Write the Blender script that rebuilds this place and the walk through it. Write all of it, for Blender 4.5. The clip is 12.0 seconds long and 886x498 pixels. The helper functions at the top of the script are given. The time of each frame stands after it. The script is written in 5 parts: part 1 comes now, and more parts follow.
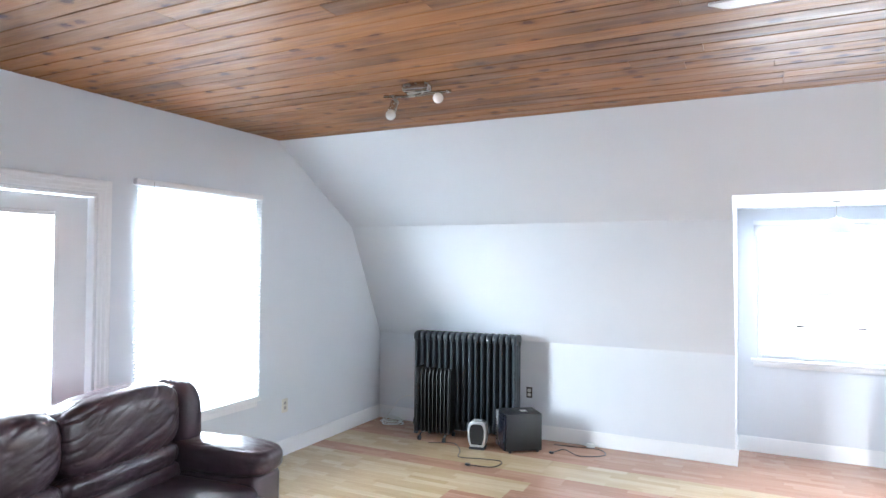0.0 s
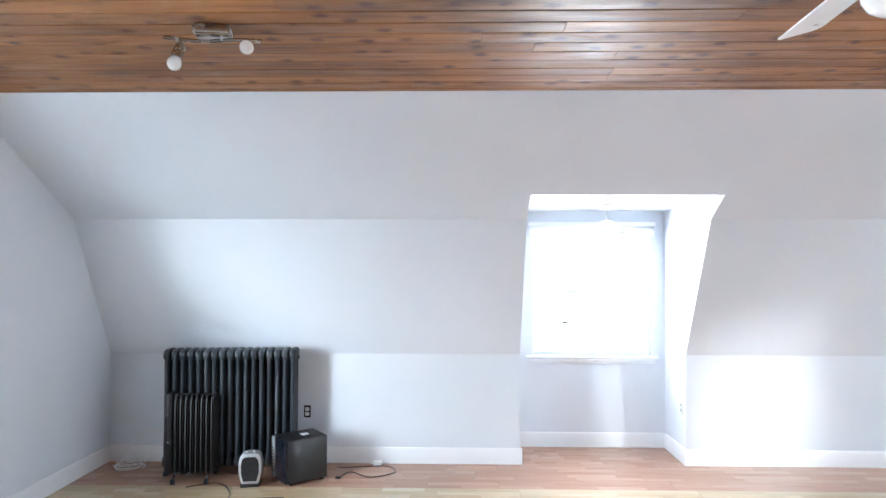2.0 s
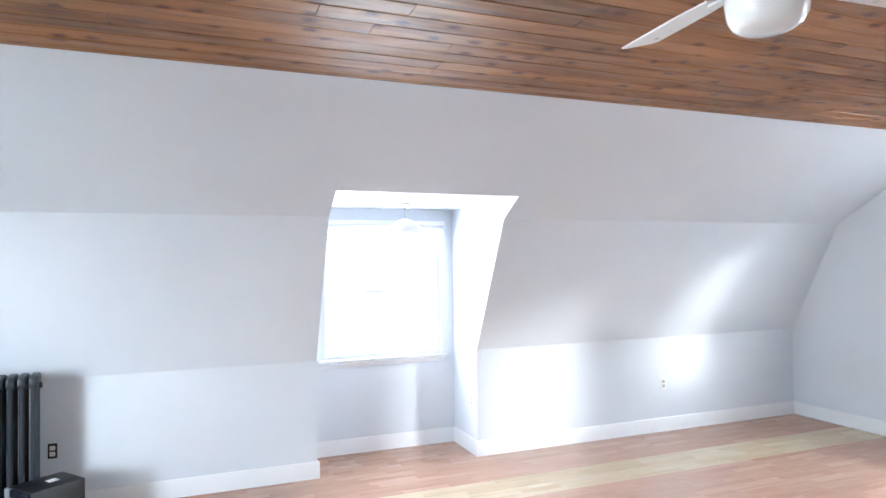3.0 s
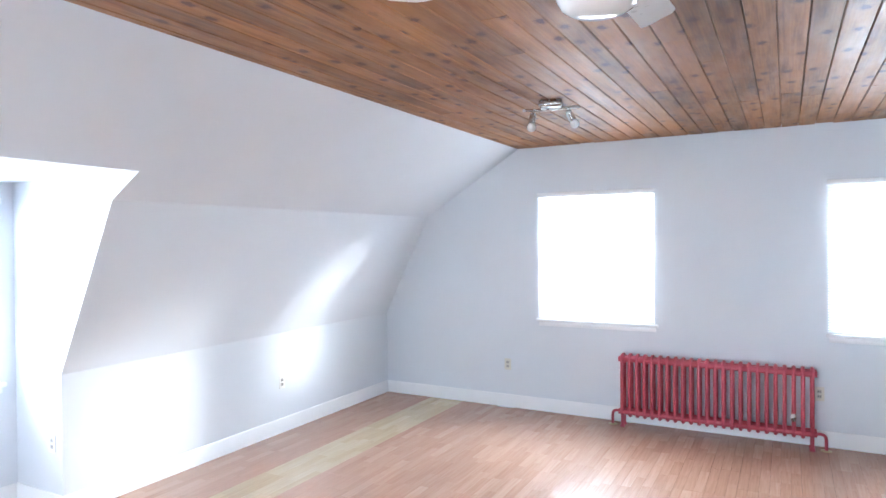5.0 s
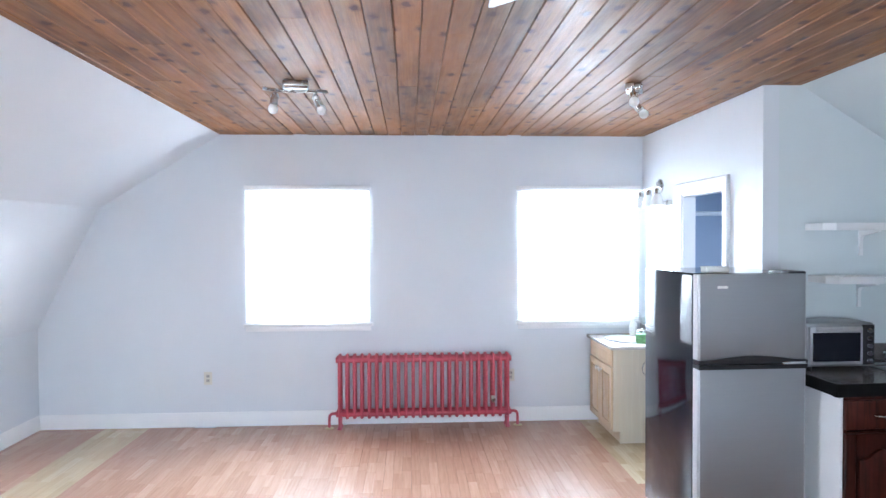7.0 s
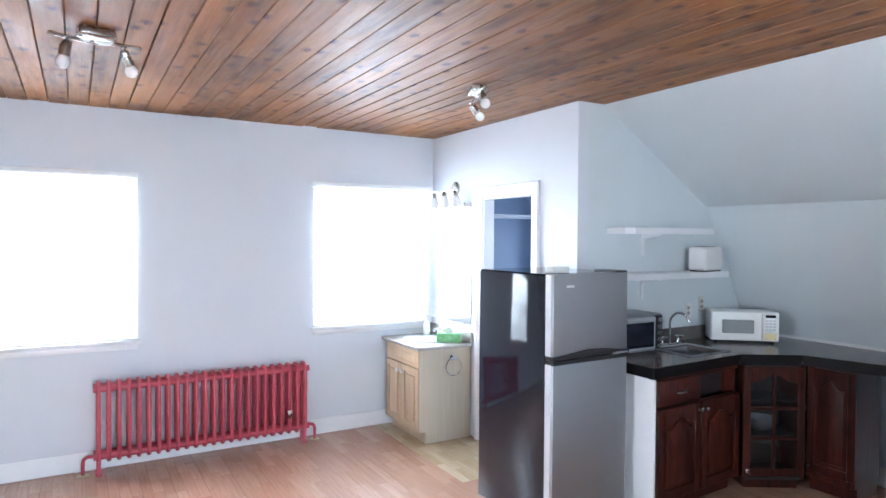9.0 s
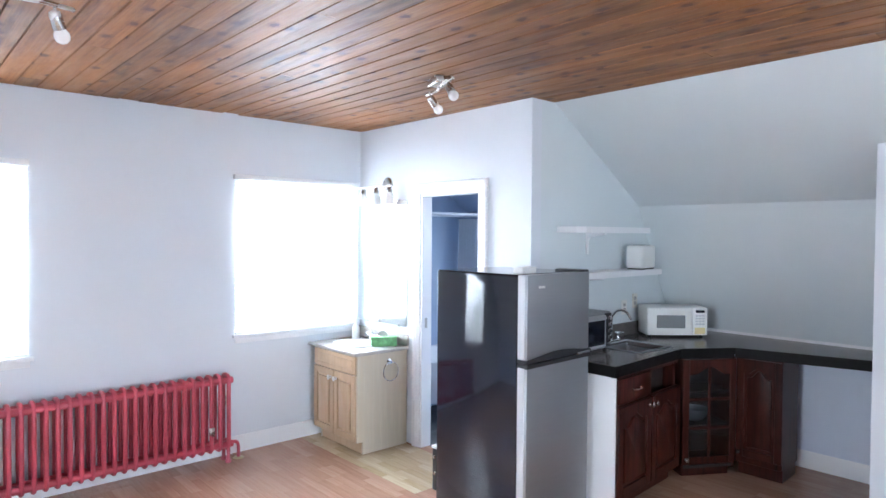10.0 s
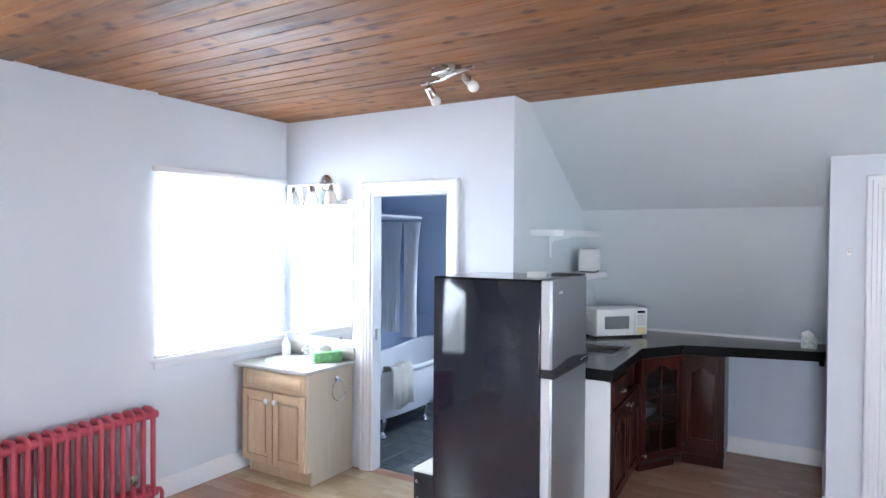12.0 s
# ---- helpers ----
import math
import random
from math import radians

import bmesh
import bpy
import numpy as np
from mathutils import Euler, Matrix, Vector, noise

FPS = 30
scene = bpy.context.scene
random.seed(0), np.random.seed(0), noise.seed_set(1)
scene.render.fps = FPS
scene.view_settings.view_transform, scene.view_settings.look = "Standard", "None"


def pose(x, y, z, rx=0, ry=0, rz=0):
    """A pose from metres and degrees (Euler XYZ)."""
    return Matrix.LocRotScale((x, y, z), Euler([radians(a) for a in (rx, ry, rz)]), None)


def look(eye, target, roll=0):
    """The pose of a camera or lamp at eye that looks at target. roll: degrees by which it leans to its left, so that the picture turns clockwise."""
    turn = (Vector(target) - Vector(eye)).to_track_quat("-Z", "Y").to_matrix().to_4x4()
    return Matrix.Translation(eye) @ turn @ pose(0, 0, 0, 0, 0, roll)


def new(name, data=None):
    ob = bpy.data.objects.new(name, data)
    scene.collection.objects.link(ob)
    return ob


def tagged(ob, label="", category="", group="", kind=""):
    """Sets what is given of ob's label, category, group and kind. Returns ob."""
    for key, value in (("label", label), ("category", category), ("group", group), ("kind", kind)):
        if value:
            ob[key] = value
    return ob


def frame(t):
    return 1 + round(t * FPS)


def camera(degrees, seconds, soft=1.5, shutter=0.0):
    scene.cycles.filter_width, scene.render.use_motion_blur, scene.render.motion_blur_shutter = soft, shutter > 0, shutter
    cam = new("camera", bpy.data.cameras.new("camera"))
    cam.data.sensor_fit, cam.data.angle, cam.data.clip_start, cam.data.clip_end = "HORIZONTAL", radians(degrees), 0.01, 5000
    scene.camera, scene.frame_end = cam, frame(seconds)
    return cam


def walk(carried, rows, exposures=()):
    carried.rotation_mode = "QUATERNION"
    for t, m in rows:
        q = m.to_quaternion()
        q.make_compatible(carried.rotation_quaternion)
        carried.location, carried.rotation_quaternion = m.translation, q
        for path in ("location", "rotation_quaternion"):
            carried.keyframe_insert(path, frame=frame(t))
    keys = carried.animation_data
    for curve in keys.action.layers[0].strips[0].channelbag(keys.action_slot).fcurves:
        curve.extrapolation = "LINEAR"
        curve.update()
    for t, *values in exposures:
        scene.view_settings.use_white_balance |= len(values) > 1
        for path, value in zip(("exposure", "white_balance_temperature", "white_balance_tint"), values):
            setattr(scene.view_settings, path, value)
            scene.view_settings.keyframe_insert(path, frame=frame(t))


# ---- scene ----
cam = camera(70.3, 12.0)
KELVIN, TINT = 5790, 6.5
PATH = [
    (0, (1.262, 1.238, 1.65), (0.371, 3.028, 1.689), 0.5),
    (0.5, (1.051, 1.349, 1.649), (0.272, 3.191, 1.693), 0.7),
    (1, (0.858, 1.465, 1.663), (0.296, 3.384, 1.707), 0.5),
    (1.5, (0.706, 1.6, 1.615), (0.358, 3.569, 1.672), 0.1),
    (2, (0.587, 1.702, 1.633), (0.543, 3.701, 1.686), 0.1),
    (2.5, (0.423, 1.881, 1.642), (0.752, 3.853, 1.689), -0.3),
    (3, (0.247, 2.033, 1.655), (0.977, 3.894, 1.696), -0.7),
    (3.5, (0.15, 2.207, 1.654), (1.205, 3.907, 1.679), -1.2),
    (5.5, (0.154, 3.104, 1.738), (2.028, 3.8, 1.701), -0.5),
    (6, (0.23, 3.218, 1.726), (2.179, 3.667, 1.683), -0.7),
    (6.5, (0.31, 3.405, 1.711), (2.304, 3.552, 1.674), -0.3),
    (7, (0.368, 3.626, 1.712), (2.365, 3.519, 1.675), -0.2),
    (7.5, (0.44, 3.826, 1.703), (2.405, 3.455, 1.671), 0.0),
    (9.5, (1.155, 4.55, 1.727), (2.769, 3.37, 1.682), 0.4),
    (10, (1.413, 4.694, 1.73), (2.901, 3.358, 1.683), 0.4),
    (10.5, (1.667, 4.79, 1.701), (3.042, 3.339, 1.658), 0.4),
    (11, (1.929, 4.903, 1.712), (3.19, 3.351, 1.679), 0.4),
    (11.5, (2.203, 5.055, 1.719), (3.337, 3.408, 1.687), 0.6),
    (12, (2.455, 5.146, 1.716), (3.486, 3.432, 1.687), 0.4),
]
walk(cam, [(t, look(eye, target, roll)) for t, eye, target, roll in PATH], [(0.0, 0.87, KELVIN + 110, TINT), (3.7, 0.69, KELVIN + 110, TINT), (5.5, 0.82, KELVIN - 80, TINT + 1), (7.5, 0.85, KELVIN - 120, TINT + 1), (9.5, 0.96, KELVIN - 60, TINT + 2), (12.0, 0.83, KELVIN, TINT + 3)])

# ---- plan (metres): room walls, roof profile, dormer ----
WEST, EAST, CEIL = -2.318, 6.165, 2.645
KNEE_N, BREAK_N, EDGE_N = (6.945, 0.90), (6.40, 1.98), (5.327, 2.645)
KNEE_S, BREAK_S, EDGE_S = (-0.467, 0.925), (0.10, 1.965), (1.20, 2.645)
BATH_Y, CHASE_X, BOX_X, BOX_Y = 1.44, 4.155, 2.413, 0.56
DORM_X0, DORM_X1, DORM_TOP, DORM_Y = 1.11, 2.47, 2.135, 7.46
SLOPE_TOP_Y = EDGE_N[0] + (CEIL - DORM_TOP) / (CEIL - BREAK_N[1]) * (BREAK_N[0] - EDGE_N[0])

# ---- world, sun, window light ----
BACKDROP = 2.4
world = bpy.data.worlds.new("sky")
scene.world = world
world.use_nodes = True
wn = world.node_tree
sky = wn.nodes.new("ShaderNodeTexSky")
sky.sky_type, sky.sun_disc, sky.sun_elevation, sky.sun_rotation = "NISHITA", False, radians(10.4), radians(146.7)
wn.links.new(sky.outputs[0], wn.nodes["Background"].inputs[0])
wn.nodes["Background"].inputs[1].default_value = 0.1

sun = new("sun", bpy.data.lights.new("sun", "SUN"))
sun.data.energy, sun.data.angle, sun.data.color = 5.0, radians(9.5), (1.0, 0.96, 0.91)
sun.matrix_world = look((0, 0, 0), (-1.0, 1.50, -0.335))


def window_light(name, centre, target, width, height, watts, color=(0.88, 0.95, 1.0)):
    lamp = new(name, bpy.data.lights.new(name, "AREA"))
    lamp.data.shape, lamp.data.size, lamp.data.size_y = "RECTANGLE", width, height
    lamp.data.energy, lamp.data.color = watts, color
    lamp.matrix_world = look(centre, target)
    return lamp


window_light("daylight_west_window", (WEST - 0.36, 4.53, 1.36), (WEST + 1.5, 4.53, 0.40), 1.10, 1.40, 70)
window_light("daylight_west_door", (WEST - 0.9, 3.2875, 1.50), (WEST + 3.0, 3.2875, 0.2), 0.8, 1.7, 185)
window_light("daylight_east_window", (EAST + 0.42, 4.545, 1.70), (EAST - 1.0, 4.545, 0.50), 1.10, 1.25, 118)
window_light("daylight_east_window", (EAST + 0.42, 2.055, 1.70), (EAST - 1.0, 2.055, 0.50), 1.10, 1.25, 96)
window_light("daylight_dormer_window", (1.81, DORM_Y + 0.42, 1.45), (1.81, DORM_Y - 1.0, 1.25), 1.10, 1.20, 55, (0.95, 0.97, 1.0))
window_light("daylight_bathroom_skylight", (4.75, -0.30, 1.62), (5.35, 0.55, 0.45), 0.6, 0.6, 16)


# ---- node materials ----
def material(name, rough=0.5, metal=0.0):
    m = bpy.data.materials.new(name)
    m.use_nodes = True
    b = m.node_tree.nodes["Principled BSDF"]
    b.inputs["Roughness"].default_value, b.inputs["Metallic"].default_value = rough, metal
    return m, m.node_tree, b


def node(nt, kind, **values):
    n = nt.nodes.new(kind)
    for k, v in values.items():
        n.inputs[k.replace("_", " ")].default_value = v
    return n


def coords(nt, scale=(1, 1, 1), source="Object", shift=None):
    tc, mp = nt.nodes.new("ShaderNodeTexCoord"), nt.nodes.new("ShaderNodeMapping")
    mp.inputs["Scale"].default_value = scale
    nt.links.new(tc.outputs[source], mp.inputs["Vector"])
    if shift is not None:
        nt.links.new(shift, mp.inputs["Location"])
    return mp.outputs["Vector"]


def ramp(nt, fac, stops):
    r = nt.nodes.new("ShaderNodeValToRGB")
    while len(r.color_ramp.elements) < len(stops):
        r.color_ramp.elements.new(0.5)
    for e, (at, c) in zip(r.color_ramp.elements, stops):
        e.position, e.color = at, (*c, 1)
    nt.links.new(fac, r.inputs[0])
    return r.outputs[0]


def mix(nt, fac, a, b, blend="MIX"):
    n = nt.nodes.new("ShaderNodeMix")
    n.data_type, n.blend_type = "RGBA", blend
    for socket, v in ((n.inputs[0], fac), (n.inputs[6], a), (n.inputs[7], b)):
        if isinstance(v, (int, float)):
            socket.default_value = v
        elif isinstance(v, tuple):
            socket.default_value = (*v, 1)
        else:
            nt.links.new(v, socket)
    return n.outputs[2]


def noise_fac(nt, vec, scale, detail=3.0, rough=0.5):
    n = node(nt, "ShaderNodeTexNoise", Scale=scale, Detail=detail, Roughness=rough)
    nt.links.new(vec, n.inputs["Vector"])
    return n.outputs["Fac"]


def bump(nt, bsdf, height, strength, distance=0.01):
    n = node(nt, "ShaderNodeBump", Strength=strength, Distance=distance)
    nt.links.new(height, n.inputs["Height"])
    nt.links.new(n.outputs[0], bsdf.inputs["Normal"])


def scaled(c, k):
    return tuple(min(1.0, v * k) for v in c)


def plain(name, color, rough=0.5, metal=0.0, vary=0.12, scale=6.0, relief=0.05, fine=90.0, coat=0.0, wear=0.0, wear_color=(0.5, 0.5, 0.5), swing=0.09):
    """Paint, metal, plastic: soft stains, fine relief, changing gloss, specks of wear."""
    m, nt, b = material(name, rough, metal)
    v = coords(nt)
    big = noise_fac(nt, v, scale, 4)
    col = ramp(nt, big, [(0.25, scaled(color, 1 - vary)), (0.75, scaled(color, 1 + vary))])
    if wear:
        w = ramp(nt, noise_fac(nt, v, 38.0, 6, 0.65), [(0.66 - wear * 0.1, (0, 0, 0)), (0.70, (1, 1, 1))])
        col = mix(nt, w, col, wear_color)
    nt.links.new(col, b.inputs["Base Color"])
    r = nt.nodes.new("ShaderNodeMapRange")
    r.inputs["To Min"].default_value, r.inputs["To Max"].default_value = max(0.03, rough - swing), min(1, rough + swing)
    nt.links.new(noise_fac(nt, v, scale * 3, 4), r.inputs[0])
    nt.links.new(r.outputs[0], b.inputs["Roughness"])
    b.inputs["Coat Weight"].default_value = coat
    if relief:
        bump(nt, b, noise_fac(nt, v, fine, 3), relief, 0.004)
    return m


def timber(name, dark, light, grain=(1.2, 22, 22), rough=0.35, knots=0.0, per="object", relief=0.08, coat=0.0, tone=0.35, gloss=0.5):
    """Wood with the grain along the piece's own x; each piece has its own tone."""
    m, nt, b = material(name, rough)
    if per == "island":
        rnd = nt.nodes.new("ShaderNodeNewGeometry").outputs["Random Per Island"]
    else:
        rnd = nt.nodes.new("ShaderNodeObjectInfo").outputs["Random"]
    mul = nt.nodes.new("ShaderNodeMath")
    mul.operation, mul.inputs[1].default_value = "MULTIPLY", 37.0
    nt.links.new(rnd, mul.inputs[0])
    v = coords(nt, grain, shift=mul.outputs[0])
    g = noise_fac(nt, v, 1.6, 6, 0.62)
    col = ramp(nt, g, [(0.30, dark), (0.52, scaled(light, 0.86)), (0.72, light)])
    streak = noise_fac(nt, coords(nt, (grain[0] * 0.5, grain[1] * 4, grain[2] * 4), shift=mul.outputs[0]), 2.0, 3)
    col = mix(nt, ramp(nt, streak, [(0.35, (0.35, 0.35, 0.35)), (0.6, (0, 0, 0))]), col, dark)
    shade = ramp(nt, rnd, [(0.0, (1 - tone,) * 3), (1.0, (1 + tone * 0.4,) * 3)])
    col = mix(nt, 1.0, col, shade, "MULTIPLY")
    if knots:
        warp = nt.nodes.new("ShaderNodeVectorMath")
        warp.operation = "MULTIPLY_ADD"
        nz = node(nt, "ShaderNodeTexNoise", Scale=9.0, Detail=3.0)
        kv = coords(nt, (4.4, 6.4, 6.4), shift=mul.outputs[0])
        nt.links.new(kv, nz.inputs["Vector"])
        warp.inputs[1].default_value = (0.22, 0.22, 0.22)
        nt.links.new(nz.outputs["Color"], warp.inputs[0]), nt.links.new(kv, warp.inputs[2])
        vo = node(nt, "ShaderNodeTexVoronoi", Scale=1.0, Randomness=1.0)
        vo.voronoi_dimensions = "2D"
        nt.links.new(warp.outputs[0], vo.inputs["Vector"])
        some = ramp(nt, vo.outputs["Color"], [(0.42, (0, 0, 0)), (0.48, (1, 1, 1))])
        ring = ramp(nt, vo.outputs["Distance"], [(0.05, (0.9, 0.9, 0.9)), (0.09, (1, 1, 1)), (0.115, (0.5, 0.5, 0.5)), (0.24, (0, 0, 0))])
        k = mix(nt, 1.0, ring, some, "MULTIPLY")
        stain = noise_fac(nt, coords(nt, (0.9, 2.2, 2.2)), 1.3, 4)
        col = mix(nt, ramp(nt, stain, [(0.42, (0, 0, 0)), (0.62, (0.4, 0.4, 0.4))]), col, scaled(light, 1.25))
        col = mix(nt, k, col, scaled((0.20, 0.055, 0.018), knots))
    nt.links.new(col, b.inputs["Base Color"])
    b.inputs["Specular IOR Level"].default_value = gloss
    b.inputs["Coat Weight"].default_value = coat
    b.inputs["Coat Roughness"].default_value = 0.34
    if knots:
        wave = noise_fac(nt, coords(nt, (1.6, 6.5, 6.5), shift=mul.outputs[0]), 1.6, 4, 0.55)
        rr = nt.nodes.new("ShaderNodeMapRange")
        rr.inputs["From Min"].default_value, rr.inputs["From Max"].default_value = 0.3, 0.7
        rr.inputs["To Min"].default_value, rr.inputs["To Max"].default_value = rough - 0.10, rough + 0.16
        nt.links.new(wave, rr.inputs[0])
        nt.links.new(rr.outputs[0], b.inputs["Roughness"])
        bump(nt, b, mix(nt, 0.7, g, wave), 0.55, 0.012)
    else:
        bump(nt, b, g, relief, 0.006)
    return m


def glass(name, tint=(1, 1, 1), rough=0.0):
    m, nt, b = material(name, rough)
    b.inputs["Base Color"].default_value = (*tint, 1)
    b.inputs["Transmission Weight"].default_value, b.inputs["IOR"].default_value = 1.0, 1.45
    return m


def slat_material(name):
    m, nt, b = material(name, 0.5)
    b.inputs["Base Color"].default_value = (0.86, 0.87, 0.88, 1)
    t = node(nt, "ShaderNodeBsdfTranslucent", Color=(0.9, 0.9, 0.9, 1))
    mx = node(nt, "ShaderNodeMixShader", Fac=0.5)
    nt.links.new(b.outputs[0], mx.inputs[1])
    nt.links.new(t.outputs[0], mx.inputs[2])
    nt.links.new(mx.outputs[0], nt.nodes["Material Output"].inputs[0])
    return m


WALL = plain("wall_paint", (0.70, 0.735, 0.785), 0.5, vary=0.025, scale=1.3, relief=0.06, fine=160)
KITCHEN_WALL = plain("kitchen_wall_paint", (0.67, 0.725, 0.745), 0.5, vary=0.03, scale=1.3, relief=0.06, fine=160)
KNEE_PAINT = plain("lilac_blue_wall_paint", (0.64, 0.70, 0.81), 0.5, vary=0.03, scale=1.3, relief=0.06, fine=160)
BATH_WALL = plain("bathroom_wall_paint", (0.34, 0.42, 0.56), 0.5, vary=0.03, scale=1.3, relief=0.05, fine=160)
TRIM = plain("white_gloss_paint", (0.84, 0.85, 0.87), 0.34, vary=0.012, scale=2, relief=0.0)
CEILING_WOOD = timber("stained_pine_boards", (0.110, 0.036, 0.0095), (0.325, 0.134, 0.036), (1.3, 13, 13), 0.54, 0.36, "island", 0.40, 0.05, 0.40, 0.50)
SUBFLOOR = plain("floor_joint_dark", (0.10, 0.05, 0.03), 0.8)
GLASS = glass("window_glass")
SLATS = slat_material("white_vinyl_slats")


# ---- mesh helpers ----
def box(bm, x0, x1, y0, y1, z0, z1, bevel=0.0, segments=2):
    r = bmesh.ops.create_cube(bm, size=1.0)
    bmesh.ops.scale(bm, vec=(abs(x1 - x0), abs(y1 - y0), abs(z1 - z0)), verts=r["verts"])
    bmesh.ops.translate(bm, vec=((x0 + x1) / 2, (y0 + y1) / 2, (z0 + z1) / 2), verts=r["verts"])
    if bevel:
        edges = list({e for v in r["verts"] for e in v.link_edges})
        bmesh.ops.bevel(bm, geom=edges, offset=bevel, segments=segments, affect="EDGES", profile=0.5)
    return bm


def prism(bm, outline, axis, a0, a1):
    """A flat outline drawn out from a0 to a1. axis x: outline in (y, z); y: in (x, z); z: in (x, y)."""
    def at(p, a):
        return {"x": (a, p[0], p[1]), "y": (p[0], a, p[1]), "z": (p[0], p[1], a)}[axis]
    lo, hi = [bm.verts.new(at(p, a0)) for p in outline], [bm.verts.new(at(p, a1)) for p in outline]
    faces = [bm.faces.new(lo), bm.faces.new(hi)]
    for i in range(len(outline)):
        j = (i + 1) % len(outline)
        faces.append(bm.faces.new((lo[i], lo[j], hi[j], hi[i])))
    bmesh.ops.recalc_face_normals(bm, faces=faces)
    return bm


def rod(bm, a, b, r0, r1=None, sides=12):
    a, b = Vector(a), Vector(b)
    d = b - a
    r = bmesh.ops.create_cone(bm, cap_ends=True, segments=sides, radius1=r0, radius2=r0 if r1 is None else r1, depth=d.length)
    m = Matrix.Translation((a + b) / 2) @ d.to_track_quat("Z", "Y").to_matrix().to_4x4()
    bmesh.ops.transform(bm, matrix=m, verts=r["verts"])
    return bm


def lathe(bm, profile, centre=(0, 0, 0), sides=24, axis=None):
    """A turned shape: profile of (radius, height)."""
    rings = []
    m = Matrix.Translation(centre) @ (axis.to_track_quat("Z", "Y").to_matrix().to_4x4() if axis is not None else Matrix())
    for r, h in profile:
        rings.append([bm.verts.new(m @ Vector((max(r, 1e-4) * math.cos(2 * math.pi * i / sides), max(r, 1e-4) * math.sin(2 * math.pi * i / sides), h))) for i in range(sides)])
    for p, q in zip(rings, rings[1:]):
        for i in range(sides):
            j = (i + 1) % sides
            bm.faces.new((p[i], p[j], q[j], q[i]))
    bm.faces.new(rings[0][::-1]), bm.faces.new(rings[-1])
    return bm


def tube(bm, points, radius, sides=8):
    """A round bar swept along points."""
    pts = [Vector(p) for p in points]
    rings, side = [], None
    for i, p in enumerate(pts):
        d = (pts[min(i + 1, len(pts) - 1)] - pts[max(i - 1, 0)]).normalized()
        if side is None:
            side = d.orthogonal().normalized()
        side = (side - d * side.dot(d)).normalized()
        up = d.cross(side)
        rings.append([bm.verts.new(p + radius * (math.cos(2 * math.pi * k / sides) * side + math.sin(2 * math.pi * k / sides) * up)) for k in range(sides)])
    for a, b in zip(rings, rings[1:]):
        for k in range(sides):
            j = (k + 1) % sides
            bm.faces.new((a[k], a[j], b[j], b[k]))
    bm.faces.new(rings[0][::-1]), bm.faces.new(rings[-1])
    return bm


def curve_points(points, steps=8):
    """A smooth line through points."""
    p = [Vector(q) for q in points]
    p = [p[0]] + p + [p[-1]]
    out = []
    for a, b, c, d in zip(p, p[1:], p[2:], p[3:]):
        for i in range(steps):
            t = i / steps
            out.append(0.5 * ((2 * b) + (c - a) * t + (2 * a - 5 * b + 4 * c - d) * t * t + (3 * b - a - 3 * c + d) * t ** 3))
    return out + [p[-1]]


def mesh_of(name, bm, mat, smooth=True):
    me = bpy.data.meshes.new(name)
    bm.normal_update()
    bm.to_mesh(me)
    bm.free()
    me.materials.append(mat)
    if smooth:
        me.shade_smooth()
        me.set_sharp_from_angle(angle=radians(38))
    return me


def part(name, bm, mat, parent, label="", smooth=True):
    ob = new(name, mesh_of(name, bm, mat, smooth))
    ob.parent = parent
    return tagged(ob, label)


def thing(name, at, label, category, rz=0, group="", kind=""):
    ob = new(name)
    ob.empty_display_size = 0.1
    ob.matrix_world = pose(*at, 0, 0, rz)
    return tagged(ob, label, category, group, kind)


def structure(name, bm, mat, label, category="wall", smooth=False):
    return tagged(new(name, mesh_of(name, bm, mat, smooth)), label, category, kind="structure")


def holed(bm, axis, a0, a1, u0, u1, z0, z1, holes):
    """A wall slab with rectangular openings. axis x: the slab spans a0..a1 in x and u in y; axis y the other way."""
    us = sorted({u0, u1, *[h[0] for h in holes], *[h[1] for h in holes]})
    zs = sorted({z0, z1, *[h[2] for h in holes], *[h[3] for h in holes]})
    for ua, ub in zip(us, us[1:]):
        run = None
        spans = []
        for za, zb in zip(zs, zs[1:]):
            um, zm = (ua + ub) / 2, (za + zb) / 2
            if any(h[0] < um < h[1] and h[2] < zm < h[3] for h in holes):
                continue
            if spans and spans[-1][1] == za:
                spans[-1][1] = zb
            else:
                spans.append([za, zb])
        for za, zb in spans:
            if axis == "x":
                box(bm, a0, a1, ua, ub, za, zb)
            else:
                box(bm, ua, ub, a0, a1, za, zb)
    return bm


B = bmesh.new

# ---- large structure ----
T = 0.14
bm = B()
holed(bm, "x", WEST - T, WEST, -0.8, 7.6, -0.1, 2.9, [(3.99, 5.07, 0.55, 2.13), (2.86, 3.715, 0.0, 2.04)])
structure("wall_west", bm, WALL, "pale blue-grey painted gable wall with window and glazed door")
bm = B()
holed(bm, "x", EAST, EAST + T, -0.8, 7.6, -0.1, 2.9, [(4.01, 5.08, 0.93, 2.15), (1.52, 2.59, 0.93, 2.15)])
structure("wall_east", bm, WALL, "pale blue-grey painted gable wall with two windows")

